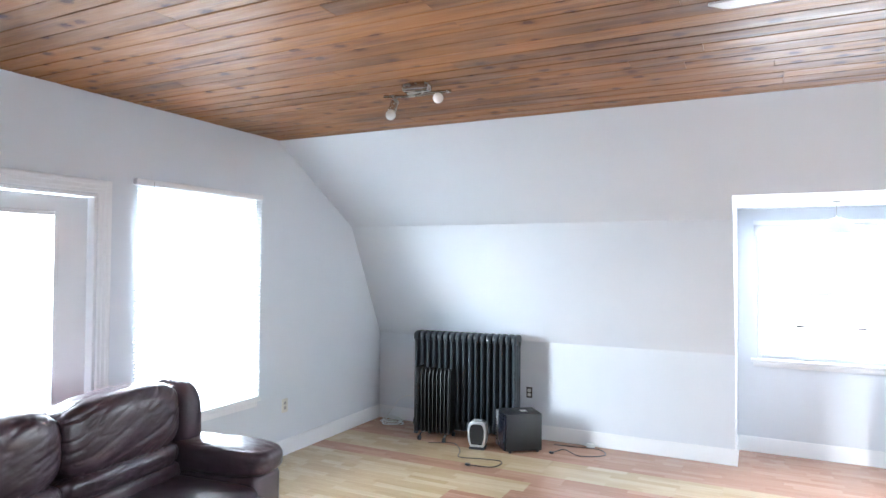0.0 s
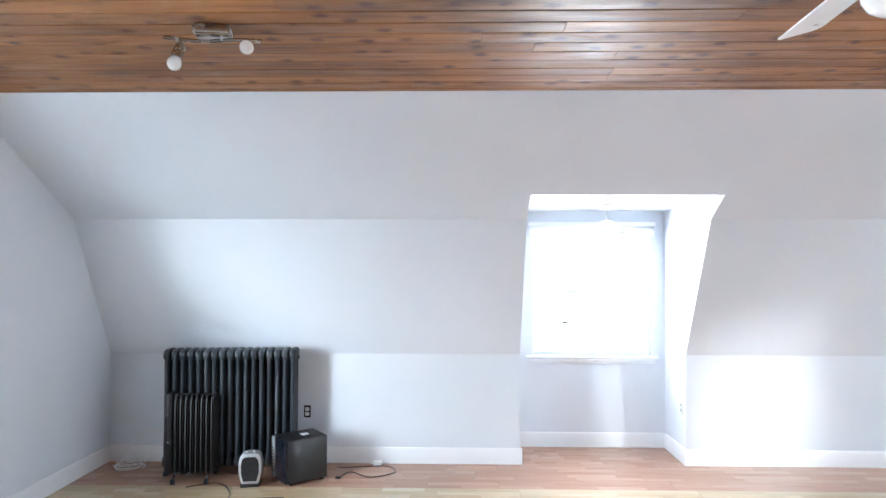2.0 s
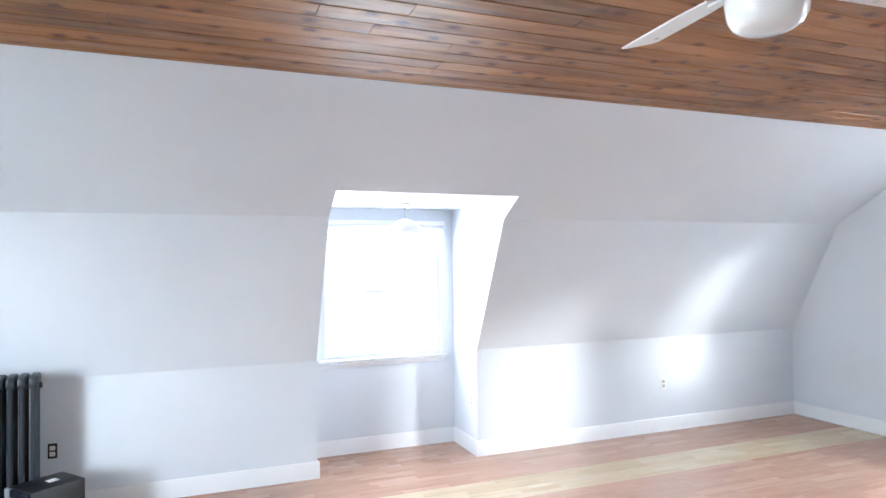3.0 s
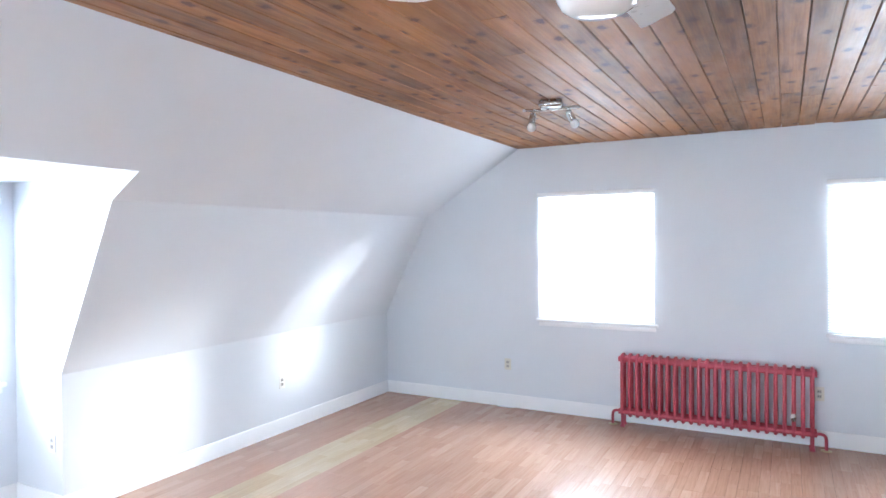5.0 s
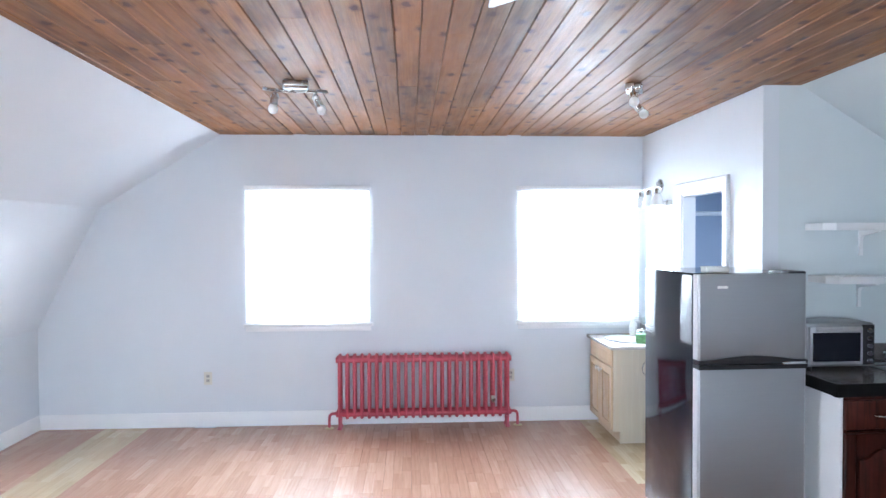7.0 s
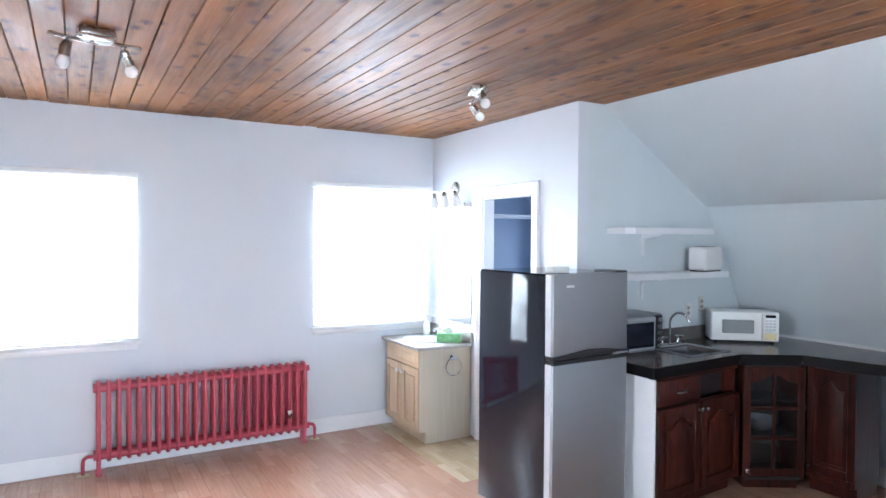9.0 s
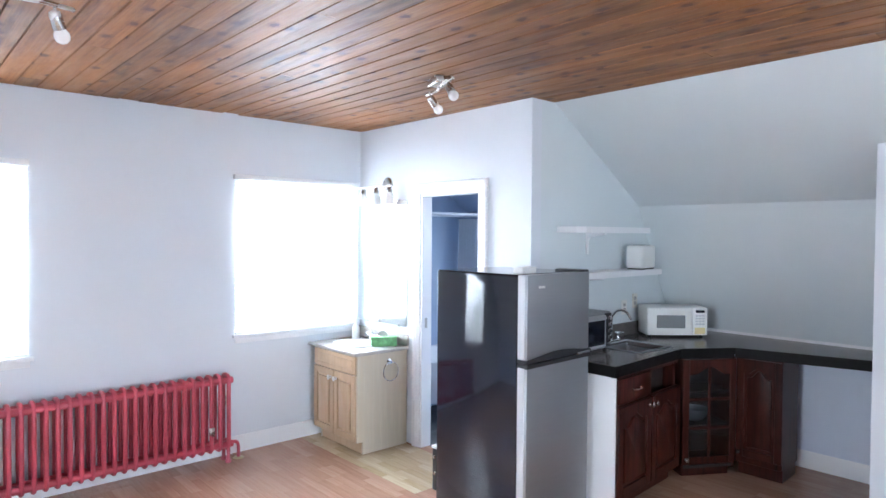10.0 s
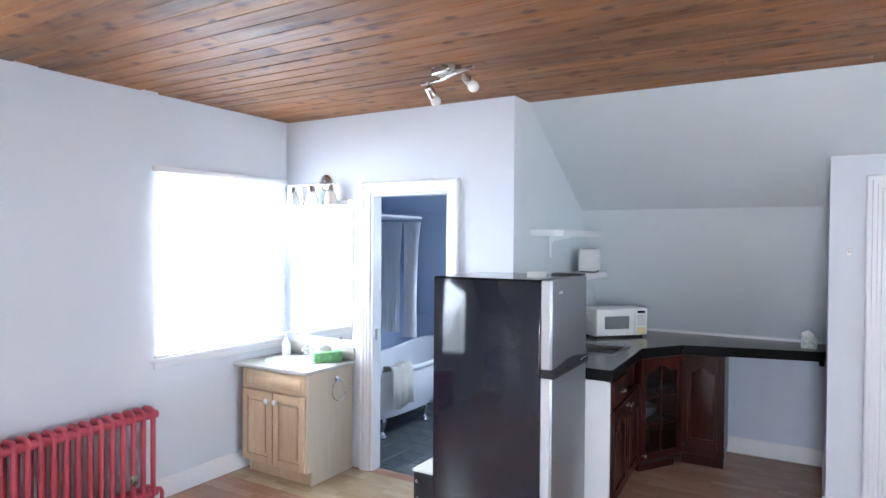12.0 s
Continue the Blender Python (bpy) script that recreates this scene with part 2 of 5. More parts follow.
NORTH = [(KNEE_N[0], 0), KNEE_N, BREAK_N, EDGE_N, (EDGE_N[0], CEIL + 0.12), (6.50, 2.12), (KNEE_N[0] + T, 0.93), (KNEE_N[0] + T, 0)]
bm = B()
prism(bm, NORTH, "x", WEST, DORM_X0 - 0.1)
prism(bm, NORTH, "x", DORM_X1 + 0.1, EAST)
prism(bm, [(SLOPE_TOP_Y, DORM_TOP), EDGE_N, (EDGE_N[0], CEIL + 0.12), (SLOPE_TOP_Y, DORM_TOP + 0.16)], "x", DORM_X0 - 0.1, DORM_X1 + 0.1)
structure("wall_north", bm, WALL, "pale blue-grey knee wall and broken attic slope")
cheek = [(KNEE_N[0], 0), KNEE_N, BREAK_N, (SLOPE_TOP_Y, DORM_TOP), (DORM_Y, DORM_TOP), (DORM_Y, 0)]
bm = B()
prism(bm, cheek, "x", DORM_X0 - 0.1, DORM_X0)
structure("wall_dormer_west", bm, WALL, "pale painted cheek wall of the dormer recess")
bm = B()
prism(bm, cheek, "x", DORM_X1, DORM_X1 + 0.1)
structure("wall_dormer_east", bm, WALL, "bright pale painted cheek wall of the dormer recess")
bm = B()
box(bm, DORM_X0 - 0.1, DORM_X1 + 0.1, SLOPE_TOP_Y, DORM_Y, DORM_TOP, DORM_TOP + 0.1)
structure("ceiling_dormer", bm, WALL, "pale painted flat soffit of the dormer recess", "ceiling")
bm = B()
holed(bm, "y", DORM_Y, DORM_Y + T, DORM_X0 - 0.1, DORM_X1 + 0.1, 0, DORM_TOP + 0.1, [(1.27, 2.35, 0.82, 1.97)])
structure("wall_dormer", bm, WALL, "pale painted dormer wall with a sash window")

SOUTH = [(KNEE_S[0], 0), KNEE_S, BREAK_S, EDGE_S, (EDGE_S[0], CEIL + 0.12), (0.0, 2.12), (KNEE_S[0] - T, 0.95), (KNEE_S[0] - T, 0)]
bm = B()
prism(bm, SOUTH, "x", WEST, CHASE_X + 0.05)
structure("wall_south", bm, KITCHEN_WALL, "grey-green painted attic slope over the kitchen")
bm = B()
box(bm, BOX_X + 0.001, CHASE_X - 0.001, KNEE_S[0], KNEE_S[0] + 0.004, 0.0, KNEE_S[1] - 0.01)
structure("wall_knee_kitchen", bm, KNEE_PAINT, "lilac-white painted knee wall under the counter")
bm = B()
prism(bm, SOUTH, "x", CHASE_X + 0.05, 4.42)
prism(bm, SOUTH, "x", 5.08, EAST)
prism(bm, [(KNEE_S[0], 0), KNEE_S, (-0.30, 1.232), (-0.44, 1.262), (KNEE_S[0] - T, 0.95), (KNEE_S[0] - T, 0)], "x", 4.42, 5.08)
prism(bm, [(0.045, 1.864), BREAK_S, EDGE_S, (EDGE_S[0], CEIL + 0.12), (0.0, 2.12), (-0.10, 1.92)], "x", 4.42, 5.08)
structure("wall_bathroom", bm, BATH_WALL, "blue-grey painted attic slope in the bathroom")
bm = B()
holed(bm, "y", BATH_Y - 0.1, BATH_Y, CHASE_X, EAST, 0, CEIL, [(4.64, 5.302, 0.0, 2.05)])
structure("wall_partition", bm, WALL, "pale painted partition with the bathroom doorway")
bm = B()
box(bm, EAST - 0.005, EAST - 0.001, KNEE_S[0], BATH_Y - 0.105, 0, CEIL)
structure("wall_bathroom_east", bm, BATH_WALL, "blue-grey painted end wall of the bathroom")
bm = B()
holed(bm, "y", BATH_Y - 0.105, BATH_Y - 0.101, CHASE_X + 0.11, EAST - 0.006, 0, CEIL, [(4.64, 5.302, 0.0, 2.05)])
structure("wall_bathroom_north", bm, BATH_WALL, "blue-grey painted inner face of the partition")
bm = B()
box(bm, CHASE_X + 0.101, CHASE_X + 0.105, KNEE_S[0], BATH_Y - 0.106, 0, CEIL)
structure("wall_bathroom_west", bm, BATH_WALL, "blue-grey painted side wall of the bathroom")
bm = B()
box(bm, CHASE_X, CHASE_X + 0.1, KNEE_S[0], BATH_Y - 0.1, 0, CEIL)
structure("wall_kitchen_side", bm, KITCHEN_WALL, "grey-green painted side wall of the kitchen nook")
bm = B()
holed(bm, "y", BOX_Y - 0.1, BOX_Y, WEST, BOX_X, 0, 2.5, [(1.36, 2.14, 0.0, 2.04)])
structure("wall_closet", bm, WALL, "pale painted closet wall beside the kitchen nook")
bm = B()
box(bm, BOX_X - 0.1, BOX_X, KNEE_S[0], BOX_Y - 0.1, 0, 2.4)
structure("wall_closet_side", bm, WALL, "pale painted side of the closet facing the kitchen nook")
bm = B()
box(bm, WEST - T, EAST + T, -0.7, 7.7, -0.12, -0.012)
structure("floor", bm, SUBFLOOR, "red-brown laminate strip floor with a pale maple band", "floor")
bm = B()
box(bm, WEST - T, EAST + T, 1.0, 5.6, CEIL + 0.03, CEIL + 0.1)
y = 1.13
rng = random.Random(7)
while y < 5.36:
    x = WEST - rng.uniform(0.0, 2.4)
    while x < EAST:
        n = x + rng.uniform(2.2, 4.2)
        a, b = max(x, WEST + 0.005) + 0.0012, min(n, EAST - 0.007) - 0.0012
        dz, dt = rng.uniform(0.001, 0.0025), rng.uniform(-0.0011, 0.0011)
        if b - a > 0.05:
            prism(bm, [(y + 0.0014, CEIL + 0.028), (y + 0.0014, CEIL + 0.0055 + dz), (y + 0.0050, CEIL + dz - dt), (y + 0.1170, CEIL + dz + dt), (y + 0.1206, CEIL + 0.0055 + dz), (y + 0.1206, CEIL + 0.028)], "x", a, b)
        x = n
    y += 0.122
structure("ceiling", bm, CEILING_WOOD, "varnished knotty pine board ceiling, red-brown stain", "ceiling")


def baseboard(name, a, b, inward):
    """A moulded skirting from a to b on the floor, standing out of the wall by 16 mm."""
    a, b, n = Vector((*a, 0)), Vector((*b, 0)), Vector((*inward, 0))
    bm = B()
    prof = [(0, 0.0), (0.016, 0.0), (0.016, 0.085), (0.012, 0.10), (0.012, 0.112), (0.006, 0.128), (0.0, 0.13)]
    rings = [[bm.verts.new(p + n * u + Vector((0, 0, z))) for u, z in prof] for p in (a, b)]
    for i in range(len(prof)):
        j = (i + 1) % len(prof)
        bm.faces.new((rings[0][i], rings[0][j], rings[1][j], rings[1][i]))
    bm.faces.new(rings[0][::-1]), bm.faces.new(rings[1])
    bmesh.ops.recalc_face_normals(bm, faces=bm.faces)
    structure(name, bm, TRIM, "white moulded baseboard along the wall", "baseboard", True)


g = 0.0165
baseboard("baseboard_west", (WEST, 3.81), (WEST, KNEE_N[0]), (1, 0))
baseboard("baseboard_west_south", (WEST, BOX_Y), (WEST, 2.77), (1, 0))
baseboard("baseboard_north", (WEST + g, KNEE_N[0]), (DORM_X0 + g, KNEE_N[0]), (0, -1))
baseboard("baseboard_dormer_side", (DORM_X0, KNEE_N[0]), (DORM_X0, DORM_Y), (1, 0))
baseboard("baseboard_dormer", (DORM_X0 + g, DORM_Y), (DORM_X1 - g, DORM_Y), (0, -1))
baseboard("baseboard_dormer_far_side", (DORM_X1, KNEE_N[0]), (DORM_X1, DORM_Y), (-1, 0))
baseboard("baseboard_north_east", (DORM_X1 - g, KNEE_N[0]), (EAST - g, KNEE_N[0]), (0, -1))
baseboard("baseboard_east", (EAST, BATH_Y), (EAST, KNEE_N[0]), (-1, 0))
baseboard("baseboard_kitchen", (BOX_X + g, KNEE_S[0]), (CHASE_X, KNEE_S[0]), (0, 1))
baseboard("baseboard_nook", (BOX_X, KNEE_S[0]), (BOX_X, BOX_Y), (1, 0))
baseboard("baseboard_closet", (2.23, BOX_Y), (BOX_X + g, BOX_Y), (0, 1))
baseboard("baseboard_bath", (4.26, KNEE_S[0]), (EAST - g, KNEE_S[0]), (0, 1))
baseboard("baseboard_partition", (CHASE_X, BATH_Y), (4.555, BATH_Y), (0, 1))


# ---- windows and blinds: local x along the wall, local -y into the room ----
def window(name, at, rz, width, z0, z1, label, sill=True, depth=0.14):
    w = thing(name, at, label, "window", rz, kind="structure")
    h = width / 2
    bm = B()
    for x0, x1, za, zb in ((-h, -h + 0.035, z0, z1), (h - 0.035, h, z0, z1), (-h + 0.035, h - 0.035, z0, z0 + 0.035), (-h + 0.035, h - 0.035, z1 - 0.035, z1)):
        box(bm, x0, x1, 0.03, depth - 0.005, za, zb, 0.003, 1)
    part("window_frame", bm, TRIM, w)
    mid = (z0 + z1) / 2
    for za, zb, yy in ((z0 + 0.035, mid + 0.02, 0.125), (mid - 0.02, z1 - 0.035, 0.15)):
        bm = B()
        for x0, x1, a, b in ((-h + 0.035, -h + 0.07, za, zb), (h - 0.07, h - 0.035, za, zb), (-h + 0.07, h - 0.07, za, za + 0.04), (-h + 0.07, h - 0.07, zb - 0.04, zb)):
            box(bm, x0, x1, yy, yy + 0.024, a, b, 0.003, 1)
        s = part("sash", bm, TRIM, w)
        bm = B()
        box(bm, -h + 0.07, h - 0.07, yy + 0.010, yy + 0.014, za + 0.04, zb - 0.04)
        p = part("pane", bm, GLASS, s, smooth=False)
        p.visible_shadow = False
    if sill:
        bm = B()
        box(bm, -h - 0.05, h + 0.05, -0.035, 0.03, z0 - 0.028, z0, 0.006)
        box(bm, -h - 0.03, h + 0.03, -0.014, 0.0, z0 - 0.07, z0 - 0.029, 0.004)
        part("window_sill", bm, TRIM, w)
    return w


def blind(at, rz, width, z_top, z_bottom, label, tilt=24, raised=False, wand=0.0):
    """Horizontal slat blind hung on the face of the wall."""
    b = thing("window_blind", at, label, "blind", rz, "slat window blinds")
    h = width / 2
    bm = B()
    box(bm, -h, h, -0.045, -0.005, z_top - 0.04, z_top, 0.004)
    part("headrail", bm, TRIM, b)
    bm = B()
    if raised:
        n, step, z = 26, 0.0032, z_top - 0.045
    else:
        step = 0.0215
        n, z = int((z_top - 0.05 - z_bottom - 0.02) / step), z_top - 0.055
    c, s = math.cos(radians(tilt)) * 0.0125, math.sin(radians(tilt)) * 0.0125
    if raised:
        c, s = 0.0125, 0.0
    r = random.Random(3)
    for i in range(n):
        zz = z - i * step
        j = r.uniform(-0.0015, 0.0015)
        x0, x1 = -h + 0.008 + j, h - 0.008 + j
        q = [(-0.026 - c, zz - s), (-0.026, zz + 0.0022), (-0.026 + c, zz + s)]
        lo, hi = [bm.verts.new((x0, y, k)) for y, k in q], [bm.verts.new((x1, y, k)) for y, k in q]
        for k in (0, 1):
            bm.faces.new((lo[k], lo[k + 1], hi[k + 1], hi[k]))
    tagged(part("slats", bm, SLATS, b), kind="stuff")
    bm = B()
    zb = z - n * step - 0.012
    box(bm, -h + 0.006, h - 0.006, -0.039, -0.013, zb, zb + 0.016, 0.003)
    part("bottom_rail", bm, TRIM, b)
    for sx in (-h * 0.72, h * 0.72):
        bm = B()
        rod(bm, (sx, -0.0395, zb), (sx, -0.0395, z_top - 0.03), 0.0012, sides=6)
        part("ladder_cord", bm, TRIM, b)
    if wand:
        bm = B()
        rod(bm, (-h + 0.13, -0.055, z_top - wand), (-h + 0.12, -0.05, z_top - 0.02), 0.004, sides=6)
        part("tilt_wand", bm, GLASS, b)
    return b


window("window_1", (WEST, 4.53, 0), 90, 1.08, 0.55, 2.13, "white framed window behind a slat blind in the gable")
blind((WEST, 4.53, 0), 90, 1.15, 2.165, 0.53, "white slat blind lowered over the gable window", 15, wand=0.75)
window("window_2", (EAST, 4.545, 0), -90, 1.07, 0.93, 2.15, "white framed window above the red radiator")
blind((EAST, 4.545, 0), -90, 1.13, 2.185, 0.92, "white slat blind lowered over the window", 46)
window("window_3", (EAST, 2.055, 0), -90, 1.07, 0.93, 2.15, "white framed window beside the vanity")
blind((EAST, 2.055, 0), -90, 1.16, 2.185, 0.92, "white slat blind lowered beside the vanity", 18)
dw = window("window_4", (1.81, DORM_Y, 0), 0, 1.08, 0.82, 1.97, "white sash window of the dormer with metal lifts")
blind((1.81, DORM_Y, 0), 0, 1.14, 2.03, 0.82, "white slat blind drawn up under the dormer ceiling", 0, raised=True)

# ---- more materials ----
BLACK_IRON = plain("dark_slate_radiator_paint", (0.026, 0.033, 0.042), 0.42, vary=0.25, scale=9, relief=0.12, fine=140, wear=0.25, wear_color=(0.16, 0.16, 0.16))
RED_IRON = plain("dark_red_radiator_paint", (0.44, 0.058, 0.088), 0.34, vary=0.12, scale=12, relief=0.10, fine=120, wear=0.12, wear_color=(0.42, 0.10, 0.11))
BLACK_PLASTIC = plain("black_plastic", (0.012, 0.012, 0.014), 0.42, vary=0.2, relief=0.06, fine=220)
BLACK_ENAMEL = plain("black_enamel_sheet", (0.010, 0.012, 0.020), 0.08, vary=0.03, scale=2, relief=0.02, fine=70, swing=0.02)
BLACK_ENAMEL.node_tree.nodes["Principled BSDF"].inputs["Specular IOR Level"].default_value = 0.5
SILVER = plain("silver_plastic", (0.55, 0.56, 0.58), 0.32, 0.6, vary=0.05, relief=0.04)
BLACK_MATTE = plain("matt_black_enamel", (0.006, 0.006, 0.007), 0.5, vary=0.2, relief=0.04)
BRIGHT_EDGE = plain("bright_silver_trim", (0.52, 0.53, 0.55), 0.45, 0.1, vary=0.03, relief=0.0)
CHROME = plain("chrome", (0.75, 0.76, 0.78), 0.08, 1.0, vary=0.04, relief=0.0)
NICKEL = plain("brushed_nickel", (0.52, 0.50, 0.47), 0.27, 1.0, vary=0.06, relief=0.04, fine=300)
BRASS = plain("dull_brass", (0.45, 0.34, 0.17), 0.4, 0.9, vary=0.15)


def leather(name, color):
    """Creased hide: sharp crossing wrinkles over a fine grain."""
    m = plain(name, color, 0.30, vary=0.2, scale=7, relief=0.0, coat=0.25, swing=0.05)
    nt = m.node_tree
    v = coords(nt, (4, 9, 9))
    n = node(nt, "ShaderNodeTexNoise", Scale=1.1, Detail=4.0, Roughness=0.55, Distortion=0.5)
    n.noise_type = "RIDGED_MULTIFRACTAL"
    nt.links.new(v, n.inputs["Vector"])
    bump(nt, nt.nodes["Principled BSDF"], mix(nt, 0.25, n.outputs["Fac"], noise_fac(nt, coords(nt), 160, 3)), 0.15, 0.008)
    return m


LEATHER = leather("dark_burgundy_leather", (0.058, 0.037, 0.047))
WHITE_PLASTIC = plain("white_plastic", (0.78, 0.78, 0.76), 0.35, vary=0.03, relief=0.03)
GREY_PLASTIC = plain("grey_plastic", (0.42, 0.42, 0.41), 0.4, vary=0.05, relief=0.03)
IVORY_PLASTIC = plain("ivory_plastic", (0.68, 0.66, 0.60), 0.35, vary=0.04, relief=0.03)
WHITE_PANEL = plain("white_melamine", (0.80, 0.81, 0.82), 0.4, vary=0.04, scale=3, relief=0.03)
PORCELAIN = plain("white_porcelain", (0.83, 0.84, 0.86), 0.1, vary=0.02, relief=0.0, coat=0.5)
DARK_GAP = plain("dark_cavity", (0.012, 0.010, 0.010), 0.7)
PAPER = plain("white_paper", (0.82, 0.82, 0.80), 0.85, vary=0.03)
GREEN_CARD = plain("green_printed_card", (0.22, 0.52, 0.22), 0.5, vary=0.35, scale=30)
MINT_CARD = plain("mint_printed_card", (0.60, 0.67, 0.63), 0.5, vary=0.4, scale=40)
CHERRY = timber("dark_cherry_wood", (0.006, 0.002, 0.002), (0.062, 0.013, 0.008), (20, 20, 1.4), 0.30, 0, "object", 0.06, 0.0, 0.2, 0.25)
MAPLE = timber("natural_maple_wood", (0.55, 0.385, 0.23), (0.68, 0.50, 0.32), (14, 14, 1.0), 0.36, 0, "object", 0.04, 0.2, 0.1)
MAPLE_SIDE = timber("pale_maple_veneer", (0.64, 0.55, 0.41), (0.72, 0.64, 0.50), (14, 14, 1.0), 0.42, 0, "object", 0.03, 0.1, 0.08)
DARK_GLASS = glass("cabinet_glass", (0.75, 0.78, 0.8), 0.03)
# near-black stand-in for cherry: the shade inside the cabinets is in the colour
SHADED_INSIDE = plain("shaded_cabinet_inside", (0.018, 0.014, 0.014), 0.5, vary=0.15)
CURTAIN = slat_material("shower_curtain_vinyl")
TOWEL = plain("beige_terry_cloth", (0.55, 0.53, 0.47), 0.95, vary=0.1, relief=0.5, fine=260)
FAN_WHITE = plain("white_fan_enamel", (0.80, 0.81, 0.81), 0.3, vary=0.03, relief=0.02)
MIRROR = plain("mirror_silver", (0.92, 0.93, 0.93), 0.02, 1.0, vary=0.0, relief=0.0)
OPAL = plain("opal_glass", (0.86, 0.86, 0.84), 0.12, vary=0.02, relief=0.0, coat=0.6)
SLATE_TILE = plain("slate_floor_tile", (0.085, 0.10, 0.11), 0.35, vary=0.3, scale=9, relief=0.25, fine=60)
GROUT = plain("grey_grout", (0.14, 0.15, 0.16), 0.8)


def steel():
    m, nt, b = material("brushed_stainless_steel", 0.47, 1.0)
    g = noise_fac(nt, coords(nt, (3, 3, 260)), 1.5, 3)
    nt.links.new(ramp(nt, g, [(0.3, (0.375, 0.392, 0.415)), (0.7, (0.395, 0.412, 0.435))]), b.inputs["Base Color"])
    bump(nt, b, g, 0.004, 0.001)
    return m


def stone(name, base, spot):
    m, nt, b = material(name, 0.2)
    v = coords(nt)
    c = ramp(nt, noise_fac(nt, v, 5, 6), [(0.3, scaled(base, 0.8)), (0.7, scaled(base, 1.25))])
    s = ramp(nt, noise_fac(nt, v, 160, 3, 0.7), [(0.56, (0, 0, 0)), (0.66, (1, 1, 1))])
    nt.links.new(mix(nt, s, c, spot), b.inputs["Base Color"])
    return m


STEEL = steel()
COUNTER = stone("dark_speckled_laminate", (0.135, 0.122, 0.118), (0.25, 0.235, 0.225))
COUNTER_EDGE = plain("black_counter_edge", (0.005, 0.0045, 0.005), 0.55, vary=0.2)
COUNTER_EDGE.node_tree.nodes["Principled BSDF"].inputs["Specular IOR Level"].default_value = 0.15
VANITY_STONE = stone("pale_granite_top", (0.50, 0.47, 0.44), (0.30, 0.27, 0.25))


def backdrop_material():
    m, nt, b = material("hazy_bright_distance", 1.0)
    e = node(nt, "ShaderNodeEmission", Strength=BACKDROP)
    nt.links.new(ramp(nt, noise_fac(nt, coords(nt), 0.05, 3), [(0.3, (0.93, 0.95, 1.0)), (0.7, (1.0, 1.0, 1.0))]), e.inputs[0])
    nt.links.new(e.outputs[0], nt.nodes["Material Output"].inputs[0])
    m.cycles.emission_sampling = "NONE"
    return m


HAZE = backdrop_material()
for name, (a0, a1, b0, b1) in (("backdrop_west", (-32, -32, -20, 60)), ("backdrop_east", (36, 36, -45, 45)), ("backdrop_north", (-60, 70, 36, 36))):
    bm = B()
    q = [bm.verts.new(p) for p in ((a0, b0, -9), (a1, b1, -9), (a1, b1, 14 if "east" not in name else 6.2), (a0, b0, 14 if "east" not in name else 6.2))]
    bm.faces.new(q)
    structure(name, bm, HAZE, "bright hazy distance outside the windows", "backdrop")

# ---- doors and casings ----


def casing(parent, x0, x1, top, width=0.085):
    """Moulded casing, mitred at the corners, round an opening; local -y is the room."""
    shape = [(0.004, 0.0), (0.004, 0.009), (0.009, 0.013), (0.026, 0.014), (0.030, 0.019), (0.052, 0.019), (0.057, 0.025), (width - 0.012, 0.026), (width - 0.003, 0.022), (width, 0.016), (width, 0.0)]
    def stations():
        yield [(x0 - u, -d, 0.0) for u, d in shape]
        yield [(x0 - u, -d, top + u) for u, d in shape]
        yield [(x1 + u, -d, top + u) for u, d in shape]
        yield [(x1 + u, -d, 0.0) for u, d in shape]
    ends = list(stations())
    for name, lo, hi in (("casing", ends[0], ends[1]), ("head_casing", ends[1], ends[2]), ("casing", ends[2], ends[3])):
        bm = B()
        p, q = [bm.verts.new(v) for v in lo], [bm.verts.new(v) for v in hi]
        for i in range(len(p)):
            j = (i + 1) % len(p)
            bm.faces.new((p[i], p[j], q[j], q[i]))
        bm.faces.new(p[::-1]), bm.faces.new(q)
        bmesh.ops.recalc_face_normals(bm, faces=bm.faces[:])
        part(name, bm, TRIM, parent, smooth=False)


def jamb(parent, x0, x1, top, deep):
    bm = B()
    for a, b in ((x0, x0 + 0.018), (x1 - 0.018, x1)):
        box(bm, a, b, -0.003, deep, 0.0, top - 0.019, 0.002, 1)
    box(bm, x0, x1, -0.003, deep, top - 0.018, top, 0.002, 1)
    part("jamb", bm, TRIM, parent)


d = thing("door_1", (4.971, BATH_Y, 0), "white cased open doorway into the bathroom", "doorway", 180, kind="structure")
casing(d, -0.331, 0.331, 2.05)
jamb(d, -0.331, 0.331, 2.05, 0.1)
bm = B()
box(bm, -0.317, -0.311, 0.03, 0.055, 0.97, 1.05, 0.001, 1)
part("strike_plate", bm, NICKEL, d, "dull metal strike plate")

d = thing("door_2", (WEST, 3.2875, 0), "white glazed balcony door in the gable wall", "door", 90, kind="structure")
casing(d, -0.4275, 0.4275, 2.04)
jamb(d, -0.4275, 0.4275, 2.04, 0.13)
bm = B()
for x0, x1, z0, z1 in ((-0.405, -0.205, 0.01, 2.015), (0.205, 0.405, 0.01, 2.015), (-0.205, 0.205, 1.90, 2.015), (-0.205, 0.205, 0.01, 0.26)):
    box(bm, x0, x1, 0.055, 0.095, z0, z1)
leaf = part("door_leaf", bm, TRIM, d)
bm = B()
for x0, x1, z0, z1 in ((-0.225, -0.2, 0.24, 1.92), (0.2, 0.225, 0.24, 1.92), (-0.2, 0.2, 1.895, 1.92), (-0.2, 0.2, 0.24, 0.265)):
    box(bm, x0, x1, 0.046, 0.056, z0, z1, 0.003, 1)
part("glazing_bead", bm, TRIM, leaf)
bm = B()
